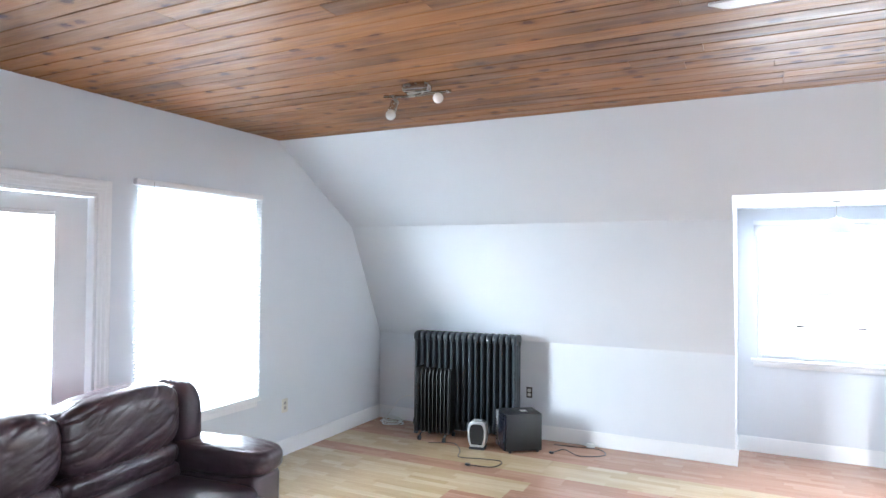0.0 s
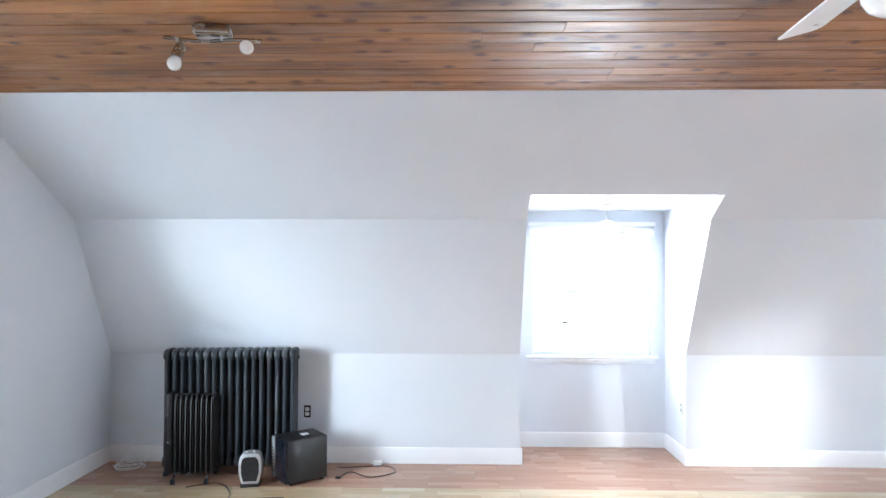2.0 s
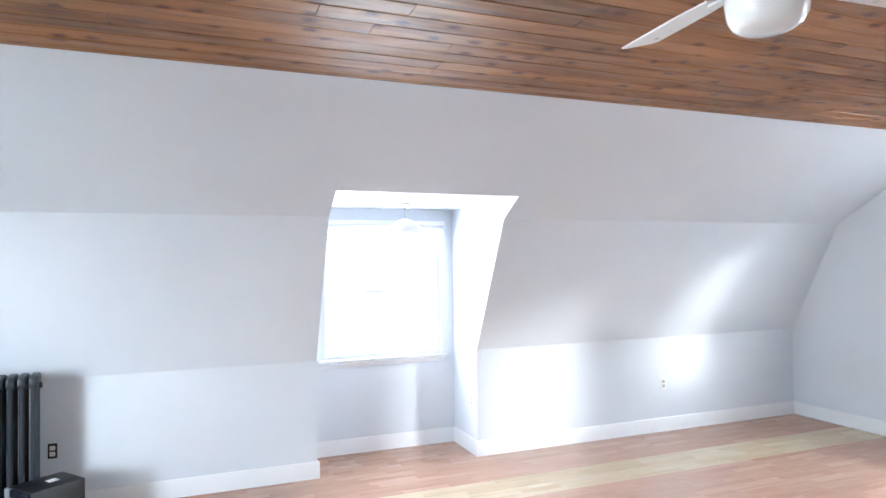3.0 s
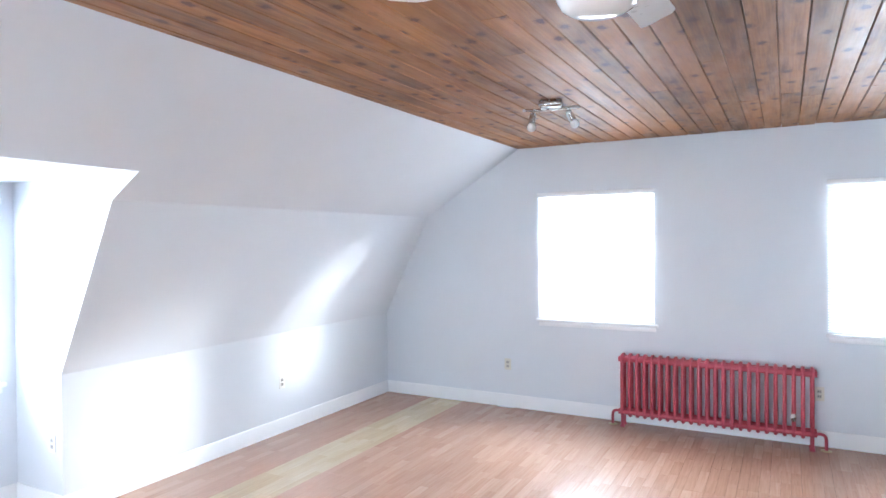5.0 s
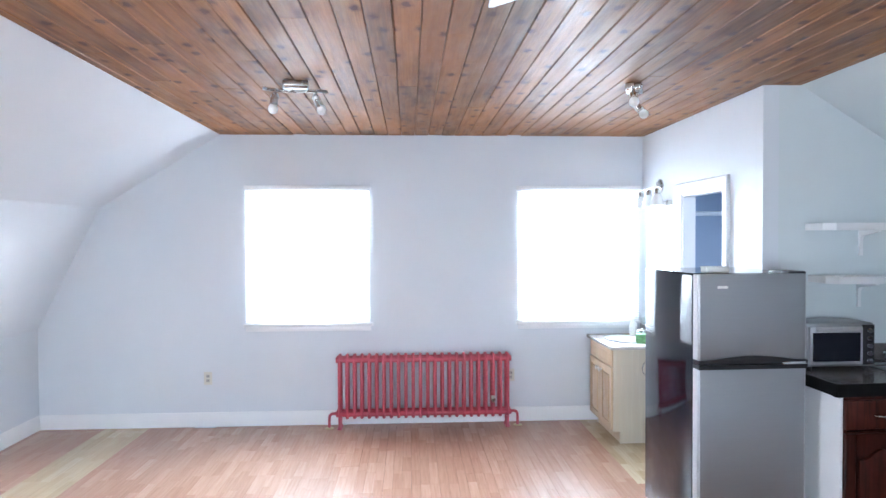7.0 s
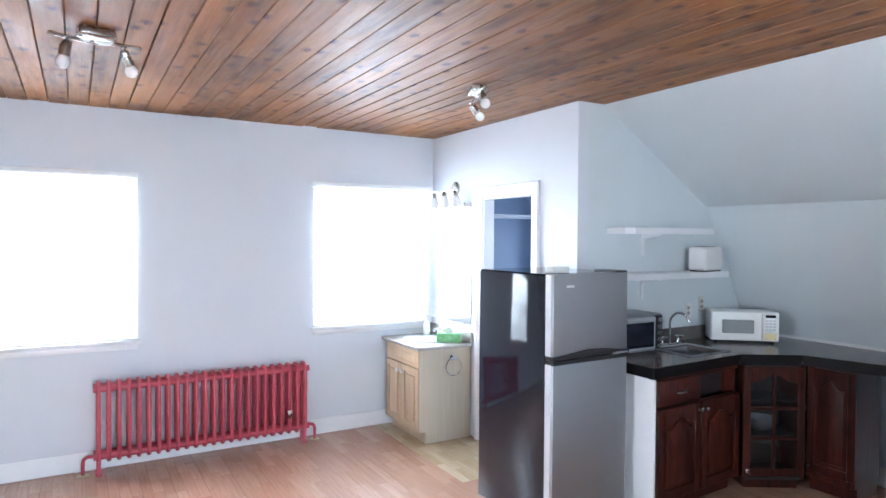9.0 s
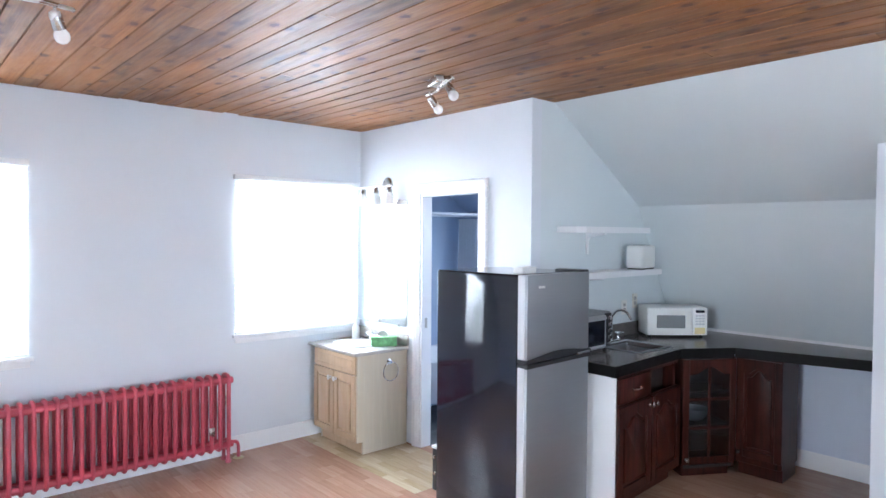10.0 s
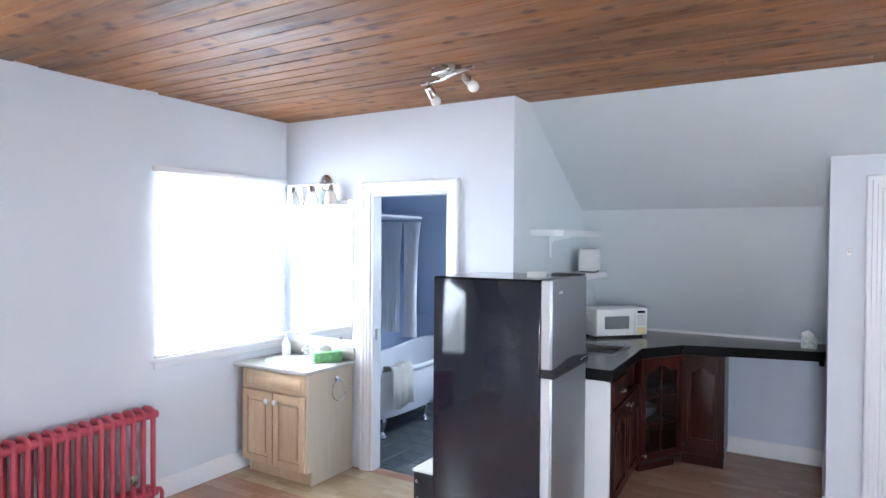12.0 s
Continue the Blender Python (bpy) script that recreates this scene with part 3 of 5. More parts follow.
box(bm, -0.2, 0.2, 0.07, 0.076, 0.265, 1.895)
part("pane", bm, GLASS, leaf, smooth=False).visible_shadow = False
bm = B()
lathe(bm, [(0.026, 0), (0.026, 0.006), (0.011, 0.01), (0.011, 0.035), (0.026, 0.045), (0.03, 0.06), (0.022, 0.075)], (-0.35, 0.055, 0.98), 16, Vector((0, -1, 0)))
part("door_knob", bm, NICKEL, leaf)

d = thing("door_3", (1.75, BOX_Y, 0), "white panelled closet door, closed, with moulded casing", "door", 180, kind="structure")
casing(d, -0.39, 0.39, 2.04)
jamb(d, -0.39, 0.39, 2.04, 0.1)
bm = B()
box(bm, -0.37, 0.37, 0.03, 0.065, 0.008, 2.018, 0.002, 1)
for z0, z1 in ((0.2, 0.9), (1.02, 1.9)):
    for a, b in ((-0.29, -0.04), (0.04, 0.29)):
        box(bm, a, b, 0.022, 0.03, z0, z1, 0.006, 1)
part("door_leaf", bm, TRIM, d)
for z in (0.25, 1.0, 1.8):
    bm = B()
    rod(bm, (-0.376, 0.022, z - 0.045), (-0.376, 0.022, z + 0.045), 0.007)
    part("hinge", bm, NICKEL, d)


# ---- dormer fittings ----
for x in (-0.20, 0.24):
    bm = B()
    box(bm, x - 0.05, x + 0.05, 0.085, 0.125, 1.10, 1.116, 0.003)
    part("sash_lift", bm, BLACK_PLASTIC, dw, "dull metal sash lift")
bm = B()
box(bm, -0.02, 0.02, 0.10, 0.125, 1.42, 1.436, 0.003)
part("sash_lock", bm, NICKEL, dw)
p = thing("pendant_lamp", (1.81, 6.85, DORM_TOP), "small white dome pendant lamp on a short cord", "pendant lamp")
bm = B()
lathe(bm, [(0.035, -0.02), (0.045, -0.012), (0.045, 0.0)], sides=20)
part("canopy", bm, WHITE_PLASTIC, p)
bm = B()
rod(bm, (0, 0, -0.13), (0, 0, -0.02), 0.003, sides=6)
part("cord", bm, NICKEL, p)
bm = B()
lathe(bm, [(0.145, -0.25), (0.14, -0.22), (0.115, -0.175), (0.07, -0.145), (0.02, -0.13), (0.012, -0.125)], sides=28)
part("shade", bm, OPAL, p)


# ---- ceiling fixtures ----
def spot_fixture(at, rz, aims, label, span=0.16):
    f = thing("ceiling_spotlight", at, label, "spotlight", rz, "ceiling spotlights")
    bm = B()
    box(bm, -0.075, 0.075, -0.05, 0.05, -0.045, 0.0, 0.012, 3)
    part("ceiling_plate", bm, NICKEL, f)
    bm = B()
    tube(bm, curve_points([(-span - 0.07, 0, -0.052), (-span * 0.7, 0.015, -0.056), (0, 0, -0.06), (span * 0.7, -0.015, -0.056), (span + 0.07, 0, -0.052)], 6), 0.009, 10)
    part("bar", bm, NICKEL, f)
    for sx, (ax, ay, az) in zip((-span, span), aims):
        top = Vector((sx, 0, -0.085))
        a = Vector((ax, ay, az)).normalized()
        bm = B()
        rod(bm, (sx, 0, -0.056), top, 0.006, sides=8)
        lathe(bm, [(0.008, -0.008), (0.010, 0), (0.008, 0.008)], top, 12)
        stem = part("stem", bm, NICKEL, f)
        bm = B()
        lathe(bm, [(0.010, -0.012), (0.019, -0.006), (0.0225, 0.006), (0.024, 0.058), (0.021, 0.059)], top, 20, a)
        head = part("lamp_head", bm, NICKEL, f)
        bm = B()
        lathe(bm, [(0.014, 0.056), (0.020, 0.060), (0.028, 0.074), (0.030, 0.086), (0.026, 0.101), (0.015, 0.112), (0.004, 0.115)], top, 20, a)
        part("bulb", bm, OPAL, head, "white frosted globe bulb, unlit")
    return f


spot_fixture((-0.45, 4.33, CEIL), 8, [(-0.25, -0.2, -1), (0.25, -0.9, -0.25)], "brushed nickel two-lamp spotlight bar with white bulbs", 0.132)
spot_fixture((4.18, 4.30, CEIL), 102, [(-0.5, -0.35, -1), (0.15, -0.1, -1)], "brushed nickel two-lamp spotlight bar with white bulbs", 0.118)
spot_fixture((4.19, 2.24, CEIL), -22, [(-0.75, -0.1, -0.8), (0.1, -0.75, -0.9)], "brushed nickel two-lamp spotlight bar with tilted white bulbs")

f = thing("ceiling_fan", (1.765, 3.35, CEIL), "white four-blade ceiling fan with an opal glass light", "ceiling fan", -4)
bm = B()
lathe(bm, [(0.05, -0.075), (0.075, -0.05), (0.08, 0.0)], sides=24)
part("canopy", bm, FAN_WHITE, f)
bm = B()
lathe(bm, [(0.06, -0.212), (0.10, -0.20), (0.115, -0.175), (0.115, -0.13), (0.10, -0.09), (0.03, -0.07)], sides=32)
part("motor_housing", bm, FAN_WHITE, f)
bm = B()
lathe(bm, [(0.02, -0.346), (0.07, -0.340), (0.092, -0.328), (0.106, -0.305), (0.112, -0.265), (0.112, -0.235), (0.10, -0.215), (0.06, -0.21)], sides=36)
part("light_globe", bm, OPAL, f, "opal glass bowl shade")
for k in range(4):
    a = radians(90 * k)
    m = Matrix.Rotation(a, 4, "Z") @ Matrix.Translation((0, 0, -0.185)) @ Matrix.Rotation(radians(-10), 4, "X")
    bm = B()
    box(bm, 0.11, 0.22, -0.018, 0.018, -0.004, 0.002, 0.002, 1)
    bm.transform(m)
    part("blade_arm", bm, FAN_WHITE, f)
    bm = B()
    out = [(0.19, -0.05), (0.30, -0.062), (0.575, -0.066), (0.60, -0.05), (0.635, 0.045), (0.63, 0.062), (0.30, 0.058), (0.19, 0.046)]
    prism(bm, out, "z", 0.002, 0.008)
    bm.transform(m)
    part("blade", bm, FAN_WHITE, f)


# ---- radiators ----
def radiator(name, at, rz, n, pitch, me, label, mat):
    r = thing(name, at, label, "radiator", rz)
    for i in range(n):
        s = new("section", me)
        s.parent, s.location = r, ((i - (n - 1) / 2) * pitch, 0, 0)
    return r


# tall dark radiator standing in front of the knee wall
def tall_section():
    bm = B()
    for yy in (-0.075, 0.0, 0.075):
        out = [(0.0175 * math.cos(t), yy + 0.030 * math.sin(t)) for t in [2 * math.pi * i / 14 for i in range(14)]]
        prism(bm, out, "z", 0.10, 0.93)
    for z0, z1, dz in ((0.06, 0.16, 0), (0.885, 0.975, 0)):
        out = [(-0.105, z0 + 0.03), (-0.09, z0 + 0.01), (-0.06, z0), (0.06, z0), (0.09, z0 + 0.01), (0.105, z0 + 0.03), (0.105, z1 - 0.035), (0.09, z1 - 0.012), (0.05, z1), (-0.05, z1), (-0.09, z1 - 0.012), (-0.105, z1 - 0.035)]
        b2 = B()
        prism(b2, out, "x", -0.0232, 0.0232)
        bmesh.ops.bevel(b2, geom=[e for e in b2.edges if abs(e.verts[0].co.x - e.verts[1].co.x) < 1e-6], offset=0.01, segments=2, affect="EDGES", profile=0.5)
        tmp = bpy.data.meshes.new("section_hub")
        b2.to_mesh(tmp)
        b2.free()
        bm.from_mesh(tmp)
        bpy.data.meshes.remove(tmp)
    box(bm, -0.006, 0.006, -0.09, 0.09, 0.12, 0.92)
    return mesh_of("section", bm, BLACK_IRON)


tall = radiator("cast_iron_radiator", (-1.195, 6.70, 0), 5, 17, 0.0605, tall_section(), "tall dark slate cast-iron radiator with worn paint", BLACK_IRON)
for sx in (-0.484, 0.484):
    for sy in (-0.075, 0.075):
        bm = B()
        lathe(bm, [(0.022, 0.0), (0.024, 0.015), (0.014, 0.04), (0.018, 0.075)], (sx, sy, 0), 12)
        part("foot", bm, BLACK_IRON, tall)
bm = B()
rod(bm, (0.503, 0, 0.9), (0.522, 0, 0.9), 0.022, 0.018, 12)
part("end_plug", bm, BLACK_IRON, tall)



def loop_section(mat, depth, z0, z1, r, pitch):
    """One cast section: front and back column joined in a loop, with round nipples to its neighbours."""
    bm = B()
    d, k = depth / 2 - r, 0.035
    half = [(d, z0 + r + k), (d, z1 - r - k), (d * 0.90, z1 - r - k * 0.45), (d * 0.62, z1 - r - k * 0.1), (0.0, z1 - r)]
    side = half + [(-y, z) for y, z in half[-2::-1]]
    low = [(-y, z0 + z1 - z) for y, z in side][1:-1]
    pts = [(0, y, z) for y, z in side] + [(0, y, z) for y, z in low]
    tube(bm, pts + [pts[0]], r, 12)
    for z in (z0 + 0.052, z1 - 0.052):
        for y in (-d * 0.72, d * 0.72):
            rod(bm, (-pitch / 2, y, z), (pitch / 2, y, z), 0.026, sides=12)
    return mesh_of("section", bm, mat)


red_me = loop_section(RED_IRON, 0.135, 0.085, 0.672, 0.0160, 0.0655)
red = radiator("cast_iron_radiator", (6.035, 3.498, 0), -90, 24, 0.0655, red_me, "low dark red painted cast-iron column radiator under the windows", RED_IRON)
for sx in (-0.753, 0.753):
    for sy in (-0.042, 0.042):
        bm = B()
        lathe(bm, [(0.022, 0.0), (0.022, 0.012), (0.013, 0.03), (0.015, 0.10)], (sx, sy, 0), 10)
        part("foot", bm, RED_IRON, red)
    s = 1 if sx > 0 else -1
    bm = B()
    tube(bm, curve_points([(sx + s * 0.02, 0, 0.128), (sx + s * 0.06, 0, 0.132), (sx + s * 0.088, 0, 0.12), (sx + s * 0.098, 0, 0.085), (sx + s * 0.098, 0, -0.002)], 5), 0.0125, 10)
    part("pipe", bm, RED_IRON, red)
    bm = B()
    lathe(bm, [(0.04, 0.0005), (0.04, 0.004), (0.016, 0.009)], (sx + s * 0.098, 0, 0), 16)
    part("floor_rosette", bm, BRASS, red)
bm = B()
lathe(bm, [(0.012, 0), (0.014, 0.02), (0.008, 0.035)], (0.62, -0.062, 0.24), 12, Vector((0, -1, 0)))
box(bm, 0.60, 0.64, -0.075, -0.06, 0.235, 0.29, 0.006)
part("bleed_valve", bm, NICKEL, red, "dull metal bleed valve")

# ---- oil heater ----
h = thing("oil_heater", (-1.42, 6.505, 0), "black oil-filled fin heater on a wheeled foot", "heater", 4)
h.scale = (0.94, 1, 1)
fin = B()
out = [(-0.07, 0.075), (-0.05, 0.06), (0.05, 0.06), (0.07, 0.075), (0.075, 0.12), (0.075, 0.59), (0.06, 0.635), (0.03, 0.65), (-0.03, 0.65), (-0.06, 0.635), (-0.075, 0.59), (-0.075, 0.12)]
prism(fin, out, "x", -0.006, 0.006)
for yy in (-0.035, 0.035):
    rod(fin, (0, yy, 0.1), (0, yy, 0.61), 0.014, sides=8)
fin_me = mesh_of("fin", fin, BLACK_MATTE)
for i in range(8):
    s = new("fin", fin_me)
    s.parent, s.location = h, (-0.125 + i * 0.041, 0, 0)
bm = B()
box(bm, -0.205, -0.15, -0.08, 0.08, 0.06, 0.665, 0.018, 3)
panel = part("control_panel", bm, BLACK_MATTE, h)
for z in (0.30, 0.38, 0.5):
    bm = B()
    lathe(bm, [(0.016, 0), (0.016, 0.012), (0.012, 0.015)], (-0.175, -0.079, z), 16, Vector((0, -1, 0)))
    part("knob", bm, BLACK_MATTE, panel)
bm = B()
rod(bm, (-0.15, 0, 0.64), (0.175, 0, 0.64), 0.012)
box(bm, 0.165, 0.178, -0.06, 0.06, 0.08, 0.64, 0.005)
part("end_rail", bm, BLACK_MATTE, h)
for sx in (-0.12, 0.14):
    bm = B()
    tube(bm, [(sx, -0.12, 0.03), (sx, -0.09, 0.055), (sx, 0.09, 0.055), (sx, 0.12, 0.03)], 0.008)
    axle = part("caster_bar", bm, NICKEL, h)
    for sy in (-0.12, 0.12):
        bm = B()
        rod(bm, (sx - 0.012, sy, 0.022), (sx + 0.012, sy, 0.022), 0.022, sides=16)
        part("caster_wheel", bm, BLACK_MATTE, axle)

# ---- small fan heater ----
h = thing("fan_heater", (-0.945, 6.40, 0), "small silver and grey ceramic fan heater on the floor", "heater", 10)
bm = B()
out = [(-0.062, 0.02), (0.062, 0.02), (0.082, 0.09), (0.085, 0.17), (0.072, 0.225), (0.045, 0.245), (-0.045, 0.245), (-0.072, 0.225), (-0.085, 0.17), (-0.082, 0.09)]
prism(bm, out, "y", -0.055, 0.055)
bmesh.ops.bevel(bm, geom=bm.edges[:], offset=0.012, segments=2, affect="EDGES", profile=0.5)
part("body", bm, SILVER, h)
bm = B()
prism(bm, [(0.76 * x, 0.130 + 0.78 * (z - 0.13)) for x, z in out], "y", -0.060, -0.053)
grille = part("grille", bm, BLACK_PLASTIC, h)
for i in range(7):
    bm = B()
    box(bm, -0.05, 0.05, -0.064, -0.060, 0.065 + i * 0.019, 0.069 + i * 0.019)
    part("slat", bm, BLACK_PLASTIC, grille, smooth=False)
bm = B()
box(bm, -0.07, 0.07, -0.06, 0.06, 0.0, 0.02, 0.006)
part("base", bm, BLACK_PLASTIC, h)
for x in (-0.025, 0.025):
    bm = B()
    lathe(bm, [(0.012, 0), (0.012, 0.01)], (x, -0.01, 0.244), 12)
    part("dial", bm, SILVER, h)

# ---- black countertop oven on the floor ----
h = thing("microwave_oven", (-0.585, 6.565, 0), "small black microwave oven with silver control strip on the floor", "microwave", -52)
bm = B()
box(bm, -0.13, 0.13, -0.19, 0.13, 0.018, 0.335, 0.008)
part("body", bm, BLACK_PLASTIC, h)
bm = B()
box(bm, -0.075, 0.128, -0.21, -0.19, 0.022, 0.33, 0.006)
dr = part("door", bm, BLACK_ENAMEL, h)
bm = B()
box(bm, -0.128, -0.078, -0.212, -0.19, 0.022, 0.33, 0.004)
pn = part("control_panel", bm, SILVER, h)
for i in range(8):
    bm = B()
    box(bm, -0.116, -0.09, -0.216, -0.211, 0.07 + i * 0.024, 0.082 + i * 0.024, 0.002, 1)
    part("button", bm, BLACK_PLASTIC, pn)
bm = B()
box(bm, -0.04, 0.10, -0.2125, -0.209, 0.07, 0.28, 0.003, 1)
part("door_window", bm, BLACK_ENAMEL, dr)
for sx in (-0.1, 0.1):
    for sy in (-0.15, 0.10):
        bm = B()
        rod(bm, (sx, sy, 0), (sx, sy, 0.02), 0.014)
        part("foot", bm, BLACK_PLASTIC, h)
bm = B()
box(bm, -0.03, 0.03, -0.03, 0.03, 0.3352, 0.3365)
part("sticker", bm, PAPER, h, smooth=False)


def cable(points, mat, label, r=0.0035):
    bm = B()
    tube(bm, curve_points(points, 8), r, 6)
    c = thing("power_cord", (points[0][0], points[0][1], 0), label, "cord")
    bm.transform(Matrix.Translation((-points[0][0], -points[0][1], 0)))
    part("cable", bm, mat, c)
    e = Vector(points[-1]) - Vector((points[0][0], points[0][1], 0))
    bm = B()
    box(bm, e.x - 0.02, e.x + 0.02, e.y - 0.012, e.y + 0.012, 0.0005, 0.018, 0.004)
    part("plug", bm, mat, c)


cable([(-1.40, 6.32, 0.005), (-1.2, 6.42, 0.004), (-1.05, 6.25, 0.004), (-0.98, 6.08, 0.004), (-0.8, 6.12, 0.004), (-0.62, 6.13, 0.004), (-0.63, 5.97, 0.004), (-0.83, 5.92, 0.006)], BLACK_PLASTIC, "black power cord trailing over the floor")
cable([(-0.35, 6.72, 0.03), (-0.2, 6.82, 0.006), (0.02, 6.85, 0.004), (0.1, 6.7, 0.004), (-0.08, 6.58, 0.004), (-0.25, 6.7, 0.004), (-0.32, 6.55, 0.006)], BLACK_PLASTIC, "black power cord by the baseboard")
ad = thing("plug_in_charger", (-0.06, 6.885, 0), "small white plug-in charger lying by the baseboard", "charger", 8)
bm = B()
box(bm, -0.035, 0.035, -0.02, 0.02, 0.0, 0.035, 0.006)
part("case", bm, WHITE_PLASTIC, ad)
bm = B()
rod(bm, (-0.035, 0, 0.014), (-0.055, 0, 0.012), 0.005, 0.003, 8)
part("strain_relief", bm, WHITE_PLASTIC, ad)
coil = [(-2.04 + (0.105 + 0.018 * math.sin(i * 1.9)) * math.cos(i * 0.7), 6.745 + (0.085 + 0.015 * math.sin(i * 1.3)) * math.sin(i * 0.7), 0.006 + 0.0016 * i) for i in range(34)]
cable(coil + [(-2.12, 6.88, 0.12), (-2.02, 6.91, 0.24), (-1.86, 6.92, 0.26), (-1.76, 6.91, 0.16), (-1.70, 6.90, 0.05)], WHITE_PLASTIC, "white extension cord coiled on the floor", 0.004)


# ---- outlets ----
def outlet(at, rz, label, mat=IVORY_PLASTIC, bare=False):
    o = thing("wall_outlet", at, label, "outlet", rz, "wall outlets")
    bm = B()
    if not bare:
        box(bm, -0.036, 0.036, -0.006, 0, -0.058, 0.058, 0.003)
        part("cover_plate", bm, mat, o)
    else:
        box(bm, -0.028, 0.028, -0.002, 0, -0.05, 0.05)
        part("cavity", bm, DARK_GAP, o)
    for z in (-0.02, 0.02):
        bm = B()
        box(bm, -0.016, 0.016, -0.0085, -0.0025, z - 0.0145, z + 0.0145, 0.004)
        f2 = part("socket", bm, GREY_PLASTIC if not bare else WHITE_PLASTIC, o)
        for x in (-0.006, 0.006):
            bm = B()
            box(bm, x - 0.0012, x + 0.0012, -0.0092, -0.0084, z - 0.004, z + 0.006)
            part("slot", bm, DARK_GAP, f2, smooth=False)


outlet((WEST, 5.44, 0.417), 90, "ivory duplex wall outlet near the corner")
outlet((-0.655, KNEE_N[0], 0.42), 0, "uncovered dark duplex outlet beside the radiator", bare=True)
outlet((4.44, KNEE_N[0], 0.455), 0, "white duplex wall outlet on the knee wall", WHITE_PLASTIC)
outlet((DORM_X1, 7.05, 0.45), -90, "white wall outlet on the dormer side", WHITE_PLASTIC)
outlet((EAST, 5.455, 0.44), -90, "ivory duplex wall outlet under the window")
outlet((CHASE_X, 0.148, 1.205), -90, "beige outlet plate above the counter corner")
outlet((CHASE_X, 0.303, 1.162), -90, "white outlet plate above the counter", WHITE_PLASTIC)
outlet((EAST, 2.69, 0.43), -90, "ivory duplex wall outlet behind the red radiator")


# ---- sofa ----
def cushion(bm, c, size, p=3.2, wrinkle=0.012, freq=5.0, seed=0.0, cuts=16, pinch=0.0, lean=0.0):
    """A stuffed leather pad: a rounded box with folds."""
    bmesh.ops.create_cube(bm, size=2.0)
    bmesh.ops.subdivide_edges(bm, edges=bm.edges[:], cuts=cuts, use_grid_fill=True)
    for v in bm.verts:
        q = v.co
        n = (abs(q.x) ** p + abs(q.y) ** p + abs(q.z) ** p) ** (1 / p)
        u = Vector(q) / n
        w = Vector((u.x * size[0] / 2, u.y * size[1] / 2, u.z * size[2] / 2))
        s = Vector((w.x * freq * 0.9 + seed, w.y * freq * 1.6, w.z * freq * 1.7 + seed * 1.7))
        warp = Vector((noise.noise(s * 0.5), noise.noise(s * 0.5 + Vector((9, 2, 5))), 0)) * 0.9
        cl, sl = math.cos(lean), math.sin(lean)
        thin = Vector(((s.x * cl + s.z * sl) * 2.4, s.y * 1.0, (s.z * cl - s.x * sl) * 0.5)) + warp
        crease = (1 - abs(noise.noise(thin))) ** 9 + 0.7 * (1 - abs(noise.noise(thin * 1.9 + Vector((3, seed, 1))))) ** 10
        fold = 0.55 * noise.noise(s * 0.8) + 0.5 * noise.noise(thin * 0.7) + 0.4 - 0.75 * crease
        d = Vector((w.x / size[0] ** 2, w.y / size[1] ** 2, w.z / size[2] ** 2)).normalized()
        w += d * wrinkle * (fold - 0.4)
        if pinch:
            w -= d * pinch * math.exp(-((w.z + size[2] * 0.22) / 0.02) ** 2)
        v.co = w + Vector(c)
    return bm


sofa = thing("sofa", (-1.515, 3.105, 0), "dark burgundy leather reclining loveseat with creased cushions", "sofa", 97)
sofa.scale = (1, 1, 0.965)
bm = B()
box(bm, -0.95, 0.95, -0.40, 0.40, 0.04, 0.33, 0.03)
part("base", bm, LEATHER, sofa)
bm = B()
cushion(bm, (0, 0.34, 0.57), (1.86, 0.24, 0.74), 6, 0.004, 3, 3.0, 20)
part("back_panel", bm, LEATHER, sofa)
for i, sx in enumerate((-0.375, 0.375)):
    bm = B()
    cushion(bm, (sx, -0.14, 0.345), (0.755, 0.74, 0.22), 5, 0.005, 5, i * 7.3, 24)
    part("seat_cushion", bm, LEATHER, sofa)
    bm = B()
    cushion(bm, (sx, 0.195, 0.795), (0.77, 0.27, 0.42), 3.6, 0.0065, 4.6, i * 5.1 + 2, 56, lean=-0.7)
    part("back_cushion", bm, LEATHER, sofa, "puffy creased leather back pillow")
    bm = B()
    cushion(bm, (sx, 0.17, 0.570), (0.755, 0.24, 0.15), 3.4, 0.006, 8, i * 3.3 + 1, 44, lean=-0.25)
    part("lumbar_roll", bm, LEATHER, sofa)
    bm = B()
    cushion(bm, (sx, 0.155, 0.465), (0.75, 0.22, 0.14), 3.8, 0.004, 8, i * 4.7 + 3, 24)
    part("lower_back", bm, LEATHER, sofa)
    bm = B()
    cushion(bm, (sx, -0.48, 0.25), (0.75, 0.15, 0.34), 4, 0.005, 6, i * 2.1 + 5, 20)
    part("footrest", bm, LEATHER, sofa)
for s in (-1, 1):
    bm = B()
    box(bm, s * 0.73, s * 0.985, -0.42, 0.36, 0.03, 0.47, 0.035, 3)
    part("arm_panel", bm, LEATHER, sofa)
    bm = B()
    cushion(bm, (s * 0.86, -0.065, 0.535), (0.31, 0.80, 0.19), 3.6, 0.006, 6, 11 + s, 30)
    part("arm_pad", bm, LEATHER, sofa, "padded leather arm with puckered front")
    bm = B()
    cushion(bm, (s * 0.84, 0.25, 0.71), (0.20, 0.36, 0.52), 2.8, 0.004, 6, 20 + s, 24)
    part("wing", bm, LEATHER, sofa)

